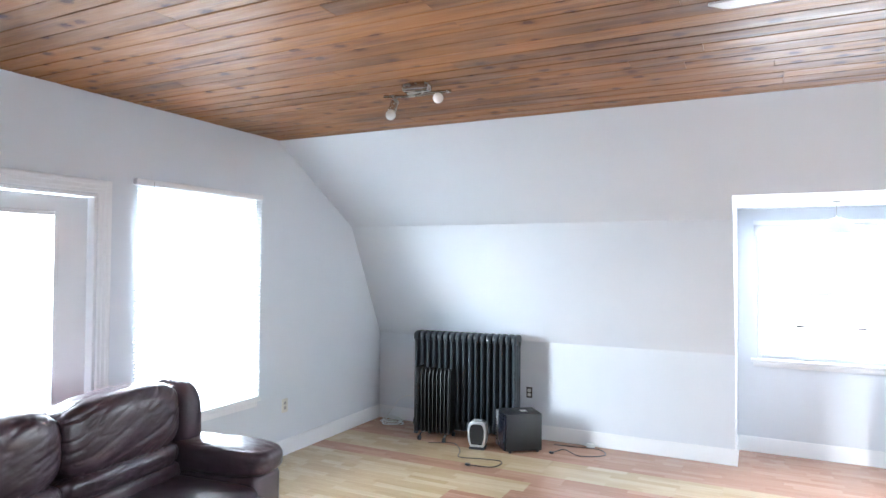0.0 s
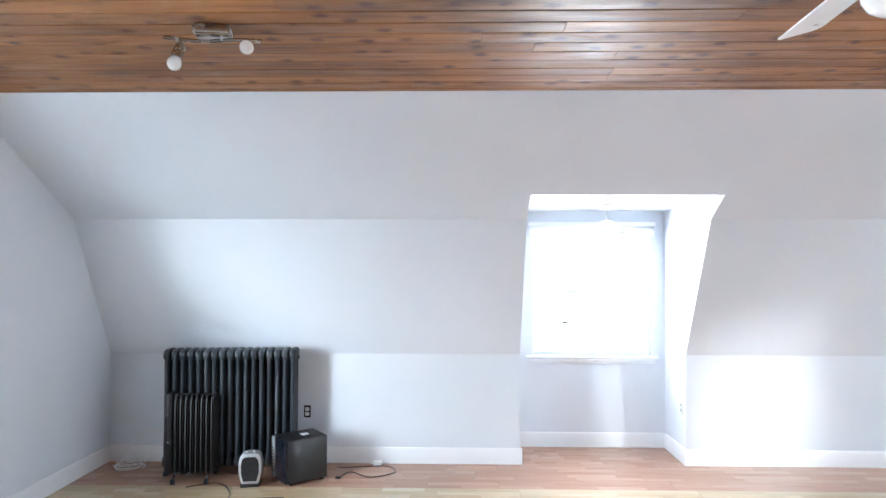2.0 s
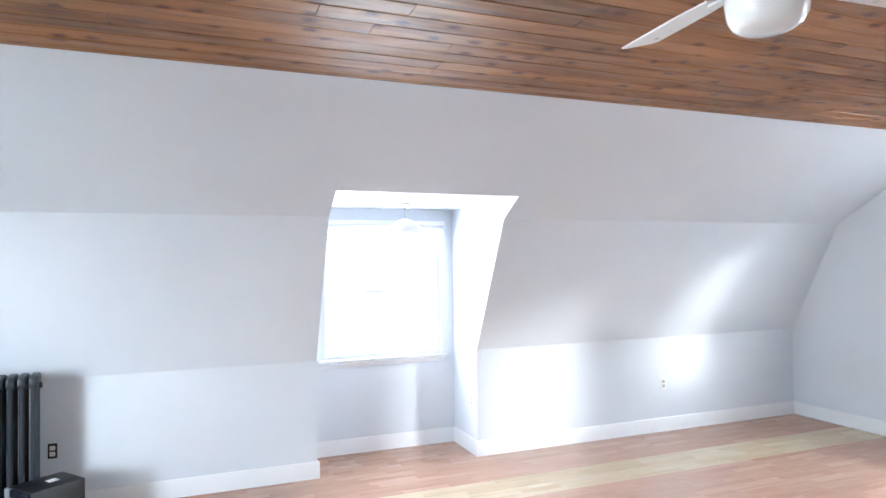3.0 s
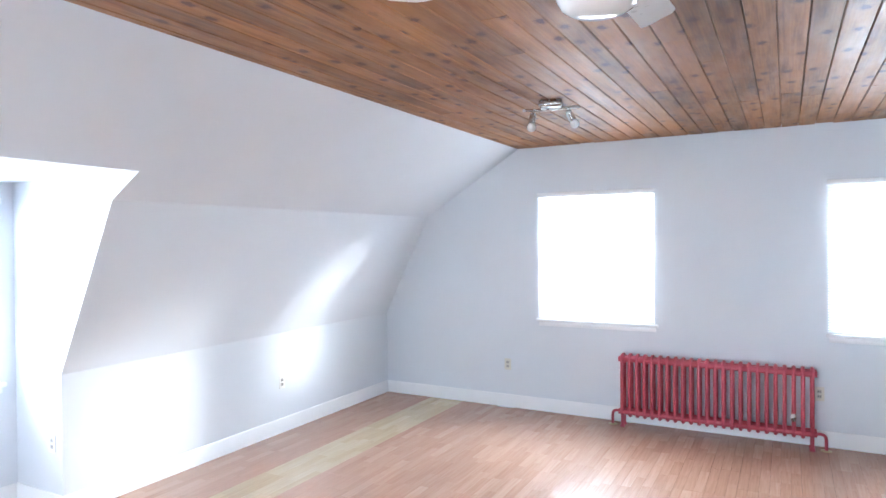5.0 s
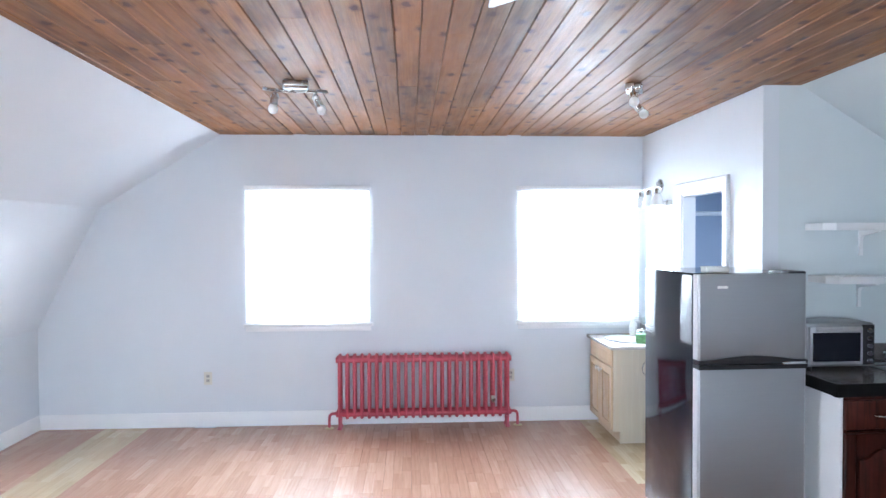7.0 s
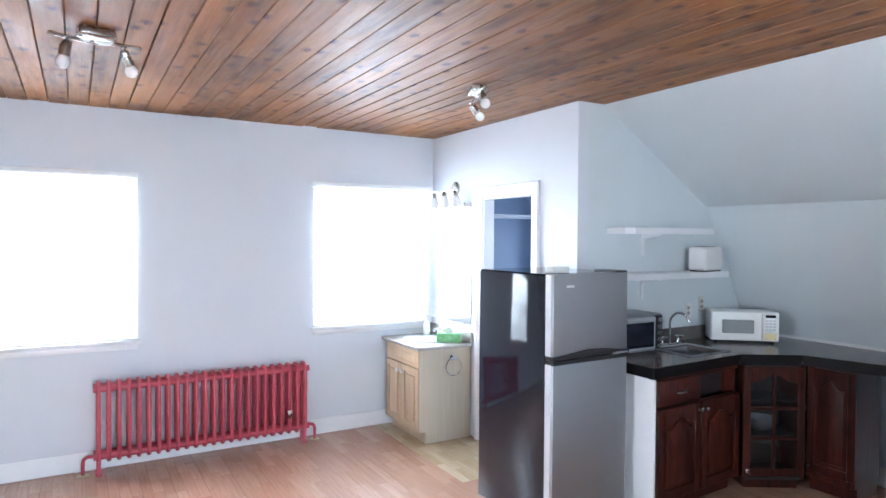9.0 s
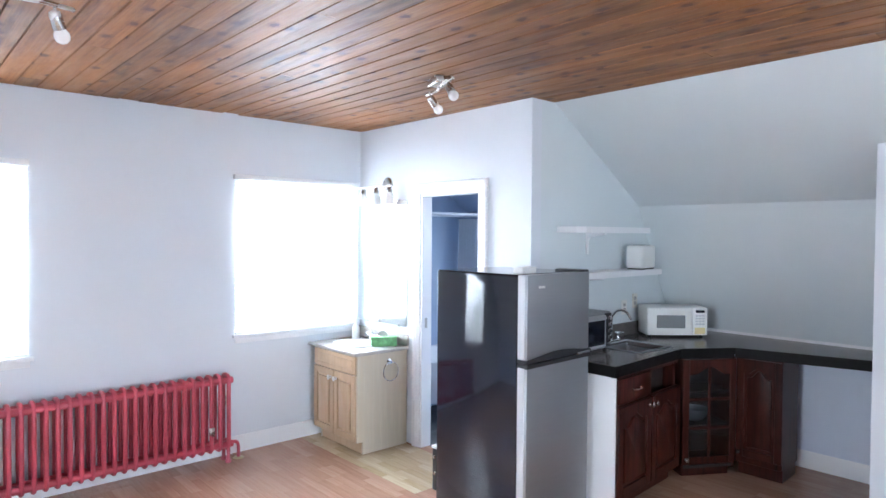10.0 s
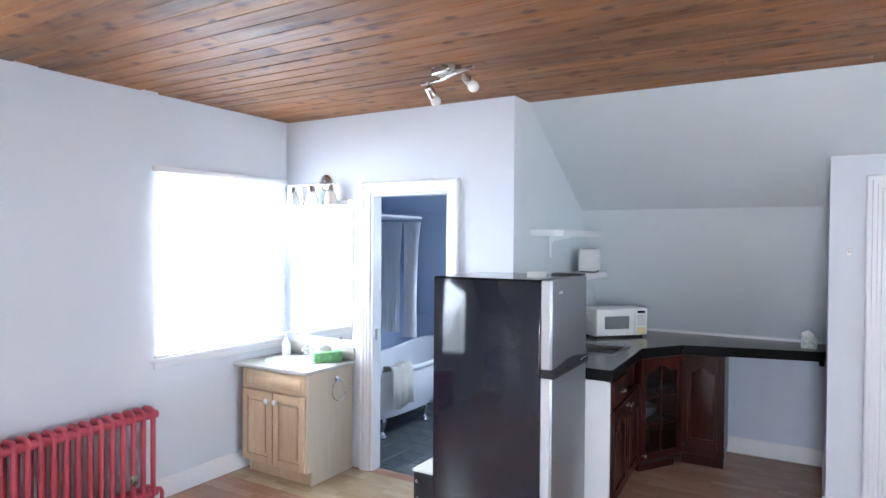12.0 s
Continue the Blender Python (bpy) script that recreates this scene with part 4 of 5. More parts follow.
# ---- refrigerator ----
fr = thing("refrigerator", (4.035, 1.795, 0), "black refrigerator with two stainless steel doors, top freezer", "refrigerator", -88.5)
FW = 0.305
bm = B()
box(bm, -FW, FW, -0.325, 0.317, 0.03, 1.505, 0.008)
part("body", bm, BLACK_ENAMEL, fr)
bm = B()
for x in (-FW + 0.05, FW - 0.05):
    for yy in (-0.26, 0.26):
        rod(bm, (x, yy, 0.0), (x, yy, 0.032), 0.02)
part("levelling_foot", bm, BLACK_PLASTIC, fr)


def fridge_door(name, z0, z1):
    bm = B()
    prof = [(-FW, -0.332), (-FW, -0.376), (-FW + 0.012, -0.3895), (-0.15, -0.392), (0.15, -0.392), (FW - 0.012, -0.3895), (FW, -0.376), (FW, -0.332)]
    prism(bm, prof, "z", z0, z1)
    bmesh.ops.bevel(bm, geom=[e for e in bm.edges if abs(e.verts[0].co.z - e.verts[1].co.z) < 1e-6], offset=0.006, segments=2, affect="EDGES", profile=0.5)
    d = part(name, bm, STEEL, fr, "brushed stainless steel door")
    bm = B()
    box(bm, -FW + 0.006, FW - 0.006, -0.332, -0.325, z0 + 0.006, z1 - 0.006)
    part("gasket", bm, DARK_GAP, d, smooth=False)
    for s in (-1, 1):
        bm = B()
        box(bm, s * (FW - 0.006), s * (FW + 0.002), -0.380, -0.336, z0 + 0.004, z1 - 0.004, 0.002, 1)
        part("edge_trim", bm, BRIGHT_EDGE, d, "bright silver edge strip")
    return d


low, top = fridge_door("door", 0.06, 1.005), fridge_door("freezer_door", 1.045, 1.510)
for d, z0, z1, lip in ((low, 1.005, 1.022, -1), (top, 1.028, 1.045, 1)):
    bm = B()
    n = 16
    lo, hi = [], []
    for i in range(n + 1):
        u = -1 + 2 * i / n
        bulge = 0.026 * math.cos(u * math.pi / 2) ** 1.6
        lo.append((u * FW, z0 - (0.006 if lip < 0 else 0.0)))
        hi.append((u * FW, z1 + (bulge if lip > 0 else 0.0)))
    prism(bm, lo + hi[::-1], "y", -0.400, -0.33)
    part("handle_trim", bm, BLACK_PLASTIC, d, "black moulded grip strip")
bm = B()
box(bm, 0.16, FW - 0.01, -0.404, -0.398, 1.022, 1.036, 0.003, 1)
part("grip_insert", bm, CHROME, top, "shiny metal grip insert")
bm = B()
box(bm, -0.20, -0.14, -0.3925, -0.387, 1.432, 1.448, 0.002, 1)
part("badge", bm, WHITE_PLASTIC, top)
bm = B()
box(bm, FW - 0.10, FW, -0.38, -0.20, 1.505, 1.522, 0.004)
part("hinge_cover", bm, BLACK_PLASTIC, fr)
bm = B()
box(bm, -FW + 0.003, FW - 0.003, -0.322, 0.312, 1.5055, 1.511, 0.003, 1)
part("top_panel", bm, BLACK_ENAMEL, fr)
w = thing("plastic_box", (3.79, 1.925, 1.511), "small white plastic box on the refrigerator", "box", 3)
bm = B()
box(bm, -0.034, 0.034, -0.066, 0.066, 0, 0.028, 0.006)
part("body", bm, WHITE_PLASTIC, w)
bm = B()
box(bm, -0.037, 0.037, -0.069, 0.069, 0.028, 0.034, 0.003)
part("lid", bm, WHITE_PLASTIC, w)

w = thing("waste_bin", (4.50, 1.80, 0), "low black bin with a white lid behind the refrigerator", "bin")
bm = B()
box(bm, -0.08, 0.10, -0.13, 0.12, 0.0, 0.285, 0.012)
part("body", bm, BLACK_PLASTIC, w)
bm = B()
box(bm, -0.085, 0.105, -0.135, 0.125, 0.285, 0.305, 0.008)
part("lid", bm, WHITE_PLASTIC, w)
for z in (0.12, 0.23):
    bm = B()
    lathe(bm, [(0.012, 0), (0.012, 0.006)], (0.07, 0.12, z), 12, Vector((0, 1, 0)))
    part("rivet", bm, NICKEL, w)


# ---- kitchen cabinets ----
def arch(u):
    return 0.5 * (1 + math.cos(math.pi * u / 0.78)) if abs(u) < 0.78 else 0.0


def cabinet_door(parent, x0, x1, z0, z1, y, mat, glazed=False, knob=None, arched=True, stile=0.058, knob_mat=NICKEL, rise=0.05, knob_size=1.0):
    """A framed door at local y, facing local -y, with an arched raised panel or six panes."""
    bm = B()
    a, b, lo, hi = x0 + stile, x1 - stile, z0 + stile, z1 - stile - (rise if arched else 0)
    box(bm, x0, a, y - 0.02, y, z0, z1, 0.003, 1)
    box(bm, b, x1, y - 0.02, y, z0, z1, 0.003, 1)
    box(bm, a, b, y - 0.02, y, z0, lo, 0.002, 1)
    n = 16
    us = [-1 + 2 * i / n for i in range(n + 1)]
    mid, half = (a + b) / 2, (b - a) / 2
    curve = [(mid + u * half, hi + (rise * arch(u) if arched else 0)) for u in us]
    prism(bm, [(a, z1)] + curve + [(b, z1)], "y", y - 0.02, y)
    d = part("door", bm, mat, parent)
    if glazed:
        bm = B()
        prism(bm, [(a, lo)] + curve + [(b, lo)], "y", y - 0.011, y - 0.008)
        part("pane", bm, DARK_GLASS, d, smooth=False).visible_shadow = False
        bm = B()
        box(bm, mid - 0.01, mid + 0.01, y - 0.019, y - 0.004, lo, hi + rise, 0.003, 1)
        for k in (1, 2):
            z = lo + (hi + rise * 0.5 - lo) * k / 3
            box(bm, a, b, y - 0.0185, y - 0.0045, z - 0.01, z + 0.01, 0.003, 1)
        part("glazing_bar", bm, mat, d)
    else:
        bm = B()
        prism(bm, [(a, lo)] + curve + [(b, lo)], "y", y - 0.007, y - 0.001)
        part("panel", bm, mat, d)
        bm = B()
        g = 0.022
        inner = [(mid + (x - mid) * (half - g) / half, z - g) for x, z in curve]
        prism(bm, [(a + g, lo + g)] + inner + [(b - g, lo + g)], "y", y - 0.021, y - 0.0065)
        bmesh.ops.bevel(bm, geom=[e for e in bm.edges if abs(e.verts[0].co.y - e.verts[1].co.y) < 1e-6 and e.verts[0].co.y < y - 0.015], offset=0.011, segments=2, affect="EDGES", profile=0.5)
        part("raised_panel", bm, mat, d)
    if knob:
        bm = B()
        lathe(bm, [(r * knob_size, q) for r, q in ((0.009, 0), (0.006, 0.006), (0.006, 0.014), (0.014, 0.02), (0.015, 0.026), (0.009, 0.031))], (knob[0], y - 0.02, knob[1]), 14, Vector((0, -1, 0)))
        part("knob", bm, knob_mat, d)
    return d


CT = 0.94
# sink base: front faces the room's west
KS = (1, 1, 1.06)
k = thing("base_cabinet", (3.567, 0.922, 0), "dark cherry sink cabinet with two arched doors, one drawer missing", "cabinet", -86.5, "dark cherry kitchen cabinets")
k.scale = KS
bm = B()
box(bm, -0.45, -0.432, 0.0, 0.545, 0.0, 0.815, 0.002, 1)
part("end_panel", bm, WHITE_PANEL, k, "white melamine end panel")
for name, span in (
    ("carcass", (-0.43, 0.43, 0.02, 0.545, 0.09, 0.60)),
    ("side_panel", (-0.43, -0.41, 0.0, 0.545, 0.60, 0.815)),
    ("plinth", (-0.43, 0.43, 0.06, 0.08, 0.0, 0.09)),
    ("back_rail", (-0.43, 0.43, 0.48, 0.545, 0.60, 0.815)),
    ("top_rail", (-0.43, 0.43, 0.0, 0.02, 0.79, 0.815)),
    ("middle_rail", (-0.43, 0.43, 0.0, 0.02, 0.62, 0.64)),
    ("divider", (-0.012, 0.012, 0.0, 0.02, 0.64, 0.79)),
    ("side_panel", (0.41, 0.43, 0.02, 0.48, 0.60, 0.815)),
    # added dark sheet stands in for the shade of the empty drawer bay
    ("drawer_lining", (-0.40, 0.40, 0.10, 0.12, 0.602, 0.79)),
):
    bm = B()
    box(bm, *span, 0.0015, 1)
    part(name, bm, SHADED_INSIDE if name == "drawer_lining" else CHERRY, k, smooth=False)
bm = B()
box(bm, -0.43, -0.016, -0.02, 0.0, 0.655, 0.80, 0.004)
dw2 = part("drawer_front", bm, CHERRY, k)
bm = B()
tube(bm, curve_points([(-0.27, -0.02, 0.725), (-0.265, -0.04, 0.725), (-0.22, -0.046, 0.722), (-0.175, -0.04, 0.725), (-0.17, -0.02, 0.725)], 5), 0.005)
part("handle", bm, NICKEL, dw2)
cabinet_door(k, -0.43, -0.006, 0.10, 0.635, 0.0, CHERRY, knob=(-0.03, 0.59))
cabinet_door(k, 0.006, 0.43, 0.10, 0.635, 0.0, CHERRY, knob=(0.03, 0.59))

# corner cabinet: front runs across the corner
ax, ay, bx, by = 3.592, 0.445, 3.368, 0.085
ang = math.degrees(math.atan2(by - ay, bx - ax))
L = math.hypot(bx - ax, by - ay)
k = thing("corner_cabinet", ((ax + bx) / 2, (ay + by) / 2, 0), "dark cherry corner cabinet with a six-pane glass door", "cabinet", ang, "dark cherry kitchen cabinets")
k.scale = KS
h2 = L / 2
for name, span in (
    ("side_panel", (-h2 + 0.004, -h2 + 0.022, 0.0, 0.30, 0.06, 0.812)),
    ("side_panel", (h2 - 0.022, h2 - 0.004, 0.0, 0.30, 0.06, 0.812)),
    ("back_panel", (-h2 + 0.022, h2 - 0.022, 0.29, 0.30, 0.06, 0.812)),
    ("bottom_panel", (-h2 + 0.022, h2 - 0.022, 0.0, 0.29, 0.06, 0.08)),
    ("top_panel", (-h2 + 0.022, h2 - 0.022, 0.0, 0.29, 0.795, 0.812)),
    ("plinth", (-h2 + 0.03, h2 - 0.03, 0.03, 0.28, 0.0, 0.06)),
):
    bm = B()
    box(bm, *span)
    # inner boards coloured near-black for the shade behind the glass
    part(name, bm, CHERRY if name in ("side_panel", "plinth") else SHADED_INSIDE, k, smooth=False)
for z in (0.33, 0.56):
    bm = B()
    box(bm, -h2 + 0.022, h2 - 0.022, 0.03, 0.29, z, z + 0.014)
    part("shelf", bm, SHADED_INSIDE, k, smooth=False)
cabinet_door(k, -h2 + 0.004, h2 - 0.004, 0.09, 0.80, 0.0, CHERRY, True, (-h2 + 0.03, 0.13), stile=0.05)
bowl = thing("mixing_bowl", (3.62, 0.19, 0.366), "steel bowl on a shelf behind the cabinet glass", "bowl")
bm = B()
lathe(bm, [(0.04, 0.0), (0.07, 0.02), (0.095, 0.06), (0.10, 0.09), (0.096, 0.09), (0.088, 0.06), (0.06, 0.024), (0.0, 0.012)], sides=24)
part("body", bm, STEEL, bowl)

k = thing("base_cabinet", (3.215, 0.055, 0), "narrow dark cherry cabinet with one arched door", "cabinet", 180 + 2, "dark cherry kitchen cabinets")
k.scale = KS
bm = B()
box(bm, -0.155, 0.155, 0.02, 0.335, 0.09, 0.812)
part("carcass", bm, CHERRY, k, smooth=False)
bm = B()
box(bm, -0.15, 0.15, 0.05, 0.32, 0.0, 0.09)
part("plinth", bm, CHERRY, k, smooth=False)
bm = B()
box(bm, -0.158, 0.158, 0.0, 0.02, 0.09, 0.13, 0.003, 1)
part("rail", bm, CHERRY, k)
cabinet_door(k, -0.155, 0.155, 0.13, 0.80, 0.02, CHERRY, knob=(-0.13, 0.165), stile=0.05, knob_mat=BLACK_PLASTIC)

# countertop: along the side wall, across the corner, then along the back
c = thing("countertop", (3.9, 0.2, 0), "dark speckled laminate countertop with a thick black edge", "countertop")
o = Vector((3.9, 0.2))
hole = (3.675, 3.985, 0.53, 0.86)


def shifted(pts):
    return [(x - o.x, y - o.y) for x, y in pts]


bm = B()
for quad in ([(4.15, 1.40), (3.52, 1.40), (3.541, hole[3]), (4.15, hole[3])],
             [(hole[0], hole[3]), (3.541, hole[3]), (3.56, hole[2]), (hole[0], hole[2])],
             [(4.15, hole[3]), (hole[1], hole[3]), (hole[1], hole[2]), (4.15, hole[2])],
             [(4.15, hole[2]), (3.56, hole[2]), (3.565, 0.52), (3.335, 0.175), (2.42, -0.065), (2.42, -0.462), (4.15, -0.462)]):
    prism(bm, shifted(quad), "z", CT - 0.03, CT)
part("top", bm, COUNTER, c, smooth=False)
bm = B()
edge = [(4.15, 1.404), (3.516, 1.404), (3.561, 0.521), (3.333, 0.179), (2.42, -0.061)]
for (x0, y0), (x1, y1) in zip(edge, edge[1:]):
    a, b = Vector((x0, y0, 0)), Vector((x1, y1, 0))
    n = (b - a).normalized().cross(Vector((0, 0, 1)))
    for off, za, zb in ((0.0, CT - 0.045, CT - 0.001), (-0.012, CT - 0.072, CT - 0.045)):
        q = [a + n * (off - 0.022), b + n * (off - 0.022), b + n * (off + 0.004), a + n * (off + 0.004)]
        prism(bm, shifted([(v.x, v.y) for v in q]), "z", za, zb)
part("edge", bm, COUNTER_EDGE, c, "thick black moulded edge", smooth=False)
bm = B()
prism(bm, shifted([(4.135, 1.40), (4.153, 1.40), (4.153, -0.46), (4.135, -0.46)]), "z", CT + 0.001, CT + 0.10)
part("backsplash", bm, COUNTER, c, smooth=False)
bm = B()
prism(bm, shifted([(2.42, -0.446), (4.13, -0.446), (4.13, -0.464), (2.42, -0.464)]), "z", CT + 0.001, CT + 0.035)
part("back_strip", bm, TRIM, c, "white caulked strip", smooth=False)
bm = B()
box(bm, 2.425 - o.x, 2.46 - o.x, -0.07 - o.y, -0.03 - o.y, CT - 0.10, CT - 0.045, 0.006)
part("bracket", bm, COUNTER_EDGE, c)

s = thing("kitchen_sink", (3.83, 0.695, CT), "stainless steel single-bowl sink set in the countertop", "sink")
bm = B()
x0, x1, y0, y1 = -0.165, 0.165, -0.19, 0.19
rim = [(-0.185, -0.21), (0.185, -0.21), (0.185, 0.21), (-0.185, 0.21)]
loops = []
for k2, (f2, z) in enumerate(((1.0, 0.001), (1.0, 0.006), (0.87, 0.005), (0.83, -0.015), (0.80, -0.13), (0.62, -0.15))):
    loops.append([bm.verts.new((x * f2 if k2 > 1 else x, y * f2 if k2 > 1 else y, z)) for x, y in rim])
for p2, q2 in zip(loops, loops[1:]):
    for i in range(4):
        j = (i + 1) % 4
        bm.faces.new((p2[i], p2[j], q2[j], q2[i]))
bm.faces.new(loops[-1])
bmesh.ops.bevel(bm, geom=[e for e in bm.edges if abs(e.verts[0].co.z - e.verts[1].co.z) > 0.02], offset=0.03, segments=4, affect="EDGES", profile=0.5)
part("basin", bm, STEEL, s)
bm = B()
lathe(bm, [(0.04, 0), (0.04, 0.003), (0.025, 0.004)], (0, 0, -0.149), 20)
part("drain", bm, CHROME, s)
t = thing("kitchen_faucet", (4.06, 0.62, CT), "chrome gooseneck faucet with two handles", "faucet")
bm = B()
box(bm, -0.022, 0.022, -0.10, 0.10, 0.0005, 0.012, 0.005)
part("deck_plate", bm, CHROME, t)
bm = B()
tube(bm, curve_points([(0, 0, 0.01), (0, 0, 0.15), (-0.01, -0.005, 0.20), (-0.05, -0.02, 0.235), (-0.10, -0.04, 0.225), (-0.125, -0.05, 0.185), (-0.125, -0.05, 0.17)], 6), 0.010, 12)
part("spout", bm, CHROME, t)
for yy in (-0.085, 0.085):
    bm = B()
    lathe(bm, [(0.018, 0.01), (0.016, 0.035), (0.024, 0.04), (0.026, 0.055), (0.016, 0.066)], (0, yy, 0), 16)
    box(bm, -0.055, 0.0, yy - 0.006, yy + 0.006, 0.055, 0.066, 0.004)
    part("handle", bm, CHROME, t)

# toaster oven beside the refrigerator
t = thing("toaster_oven", (3.955, 1.15, CT), "stainless toaster oven with a glass door and row of knobs", "toaster oven", -90)
bm = B()
box(bm, -0.20, 0.20, -0.10, 0.13, 0.02, 0.27, 0.006)
part("body", bm, STEEL, t)
bm = B()
box(bm, -0.19, 0.125, -0.118, -0.10, 0.035, 0.25, 0.004)
dr = part("door", bm, SILVER, t)
bm = B()
box(bm, -0.174, 0.108, -0.121, -0.117, 0.052, 0.218, 0.003, 1)
part("door_glass", bm, BLACK_ENAMEL, dr)
bm = B()
rod(bm, (-0.16, -0.138, 0.235), (0.095, -0.138, 0.235), 0.007)
for x in (-0.15, 0.085):
    rod(bm, (x, -0.138, 0.235), (x, -0.117, 0.235), 0.005)
part("handle", bm, SILVER, dr)
bm = B()
box(bm, 0.13, 0.198, -0.112, -0.10, 0.03, 0.26, 0.003)
pn = part("control_panel", bm, BLACK_PLASTIC, t)
for i in range(5):
    bm = B()
    lathe(bm, [(0.016, 0), (0.017, 0.012), (0.012, 0.02)], (0.164, -0.112, 0.055 + i * 0.043), 14, Vector((0, -1, 0)))
    part("knob", bm, CHROME, pn)
for x in (-0.17, 0.17):
    for yy in (-0.08, 0.1):
        bm = B()
        rod(bm, (x, yy, 0.0), (x, yy, 0.022), 0.014)
        part("foot", bm, BLACK_PLASTIC, t)

# white microwave set across the corner
t = thing("microwave_oven", (3.916, 0.001, CT), "white microwave oven set across the counter corner", "microwave", 180 + 48)
bm = B()
box(bm, -0.235, 0.235, -0.12, 0.10, 0.016, 0.235, 0.010, 3)
part("body", bm, WHITE_PLASTIC, t)
bm = B()
box(bm, -0.232, 0.115, -0.14, -0.12, 0.02, 0.232, 0.008)
dr = part("door", bm, WHITE_PLASTIC, t)
bm = B()
box(bm, -0.16, 0.06, -0.142, -0.139, 0.075, 0.175, 0.004, 1)
part("door_window", bm, plain("grey_microwave_screen", (0.22, 0.23, 0.235), 0.2, vary=0.06), dr)
bm = B()
box(bm, 0.118, 0.232, -0.138, -0.12, 0.02, 0.232, 0.006)
pn = part("control_panel", bm, WHITE_PLASTIC, t)
bm = B()
box(bm, 0.14, 0.21, -0.1405, -0.137, 0.195, 0.215, 0.002, 1)
part("display", bm, BLACK_ENAMEL, pn)
for r2 in range(4):
    for c2 in range(3):
        bm = B()
        box(bm, 0.14 + c2 * 0.025, 0.16 + c2 * 0.025, -0.1395, -0.137, 0.10 + r2 * 0.022, 0.113 + r2 * 0.022, 0.002, 1)
        part("button", bm, SILVER, pn)
bm = B()
box(bm, 0.135, 0.215, -0.1405, -0.137, 0.03, 0.08, 0.003, 1)
part("open_button", bm, plain("yellowed_label", (0.66, 0.56, 0.30), 0.5), pn, "yellowed label")
for x in (-0.2, 0.2):
    for yy in (-0.1, 0.08):
        bm = B()
        rod(bm, (x, yy, 0.0), (x, yy, 0.018), 0.013)
        part("foot", bm, BLACK_PLASTIC, t)


def tissue_box(at, rz, mat, size, label):
    b = thing("tissue_box", at, label, "tissue box", rz)
    x, y, z = size
    bm = B()
    box(bm, -x / 2, x / 2, -y / 2, y / 2, 0, z, 0.003)
    part("carton", bm, mat, b)
    bm = B()
    box(bm, -x / 2 + 0.005, x / 2 - 0.005, -y / 2 - 0.001, -y / 2 + 0.002, z * 0.25, z * 0.7)
    part("label_band", bm, PAPER, b, smooth=False)
    bm = B()
    for i in range(3):
        a = i * 2.1
        v = [bm.verts.new(q) for q in ((-0.035, 0.012 * math.sin(a), z - 0.002), (0.035, 0.012 * math.cos(a), z - 0.002), (0.03 + 0.01 * i, 0.02 * math.cos(a + 1), z + 0.03), (0.0, 0.03 * math.sin(a), z + 0.05), (-0.028, 0.02 * math.sin(a + 2), z + 0.026))]
        bm.faces.new(v)
    part("tissue", bm, PAPER, b)
    return b


tissue_box((2.525, -0.20, CT), 6, MINT_CARD, (0.095, 0.095, 0.08), "mint green cube tissue box at the counter end")


# ---- wall shelves ----
def wall_shelf(y0, y1, z, depth, brackets):
    s = thing("wall_shelf", (CHASE_X, (y0 + y1) / 2, z), "white painted wooden wall shelf on brackets", "shelf", -90, "white wall shelves")
    h = (y1 - y0) / 2
    bm = B()
    prism(bm, [(-h, -0.002), (-h, -depth + 0.05), (-h + 0.05, -depth), (h - 0.02, -depth), (h, -depth + 0.02), (h, -0.002)], "z", -0.042, 0.0)
    part("board", bm, TRIM, s)
    for x in brackets:
        bm = B()
        prism(bm, [(-0.002, -0.044), (-depth * 0.75, -0.044), (-depth * 0.75, -0.054), (-0.03, -0.075), (-0.015, -0.10), (-0.015, -0.20), (-0.002, -0.20)], "x", x - 0.011, x + 0.011)
        part("bracket", bm, TRIM, s)
    return s


wall_shelf(0.28, 1.17, 1.79, 0.22, (-0.09,))
wall_shelf(0.10, 1.15, 1.47, 0.22, (-0.2,))
t = thing("toaster", (4.03, 0.27, 1.47), "white two-slice toaster on the lower shelf", "toaster", -80)
bm = B()
box(bm, -0.135, 0.135, -0.07, 0.07, 0.008, 0.185, 0.022, 3)
part("body", bm, WHITE_PLASTIC, t)
bm = B()
box(bm, -0.10, 0.10, -0.035, -0.012, 0.183, 0.187)
box(bm, -0.10, 0.10, 0.012, 0.035, 0.183, 0.187)
part("slot", bm, DARK_GAP, t, smooth=False)
bm = B()
box(bm, 0.134, 0.155, -0.015, 0.015, 0.11, 0.13, 0.004)
part("lever", bm, WHITE_PLASTIC, t)
bm = B()
box(bm, -0.12, 0.12, -0.06, 0.06, 0.0, 0.009)
part("base", bm, BLACK_PLASTIC, t, smooth=False)

# ---- vanity ----
v = thing("vanity_cabinet", (5.768, 1.70, 0), "pale maple vanity cabinet with two raised-panel doors", "vanity", 180)
for x0, x1 in ((0.292, 0.31), (-0.31, -0.292)):
    bm = B()
    prism(bm, [(-0.245, 0.10), (-0.19, 0.10), (-0.19, 0.0), (0.245, 0.0), (0.245, 0.778), (-0.245, 0.778)], "x", x0, x1)
    part("side_panel", bm, MAPLE_SIDE, v, "pale veneer side panel", smooth=False)
bm = B()
box(bm, -0.292, 0.292, -0.24, 0.24, 0.10, 0.775)
box(bm, -0.292, 0.292, -0.185, -0.165, 0.0, 0.10)
part("body", bm, MAPLE, v, smooth=False)
bm = B()
box(bm, -0.305, 0.305, -0.262, -0.246, 0.635, 0.77, 0.004)
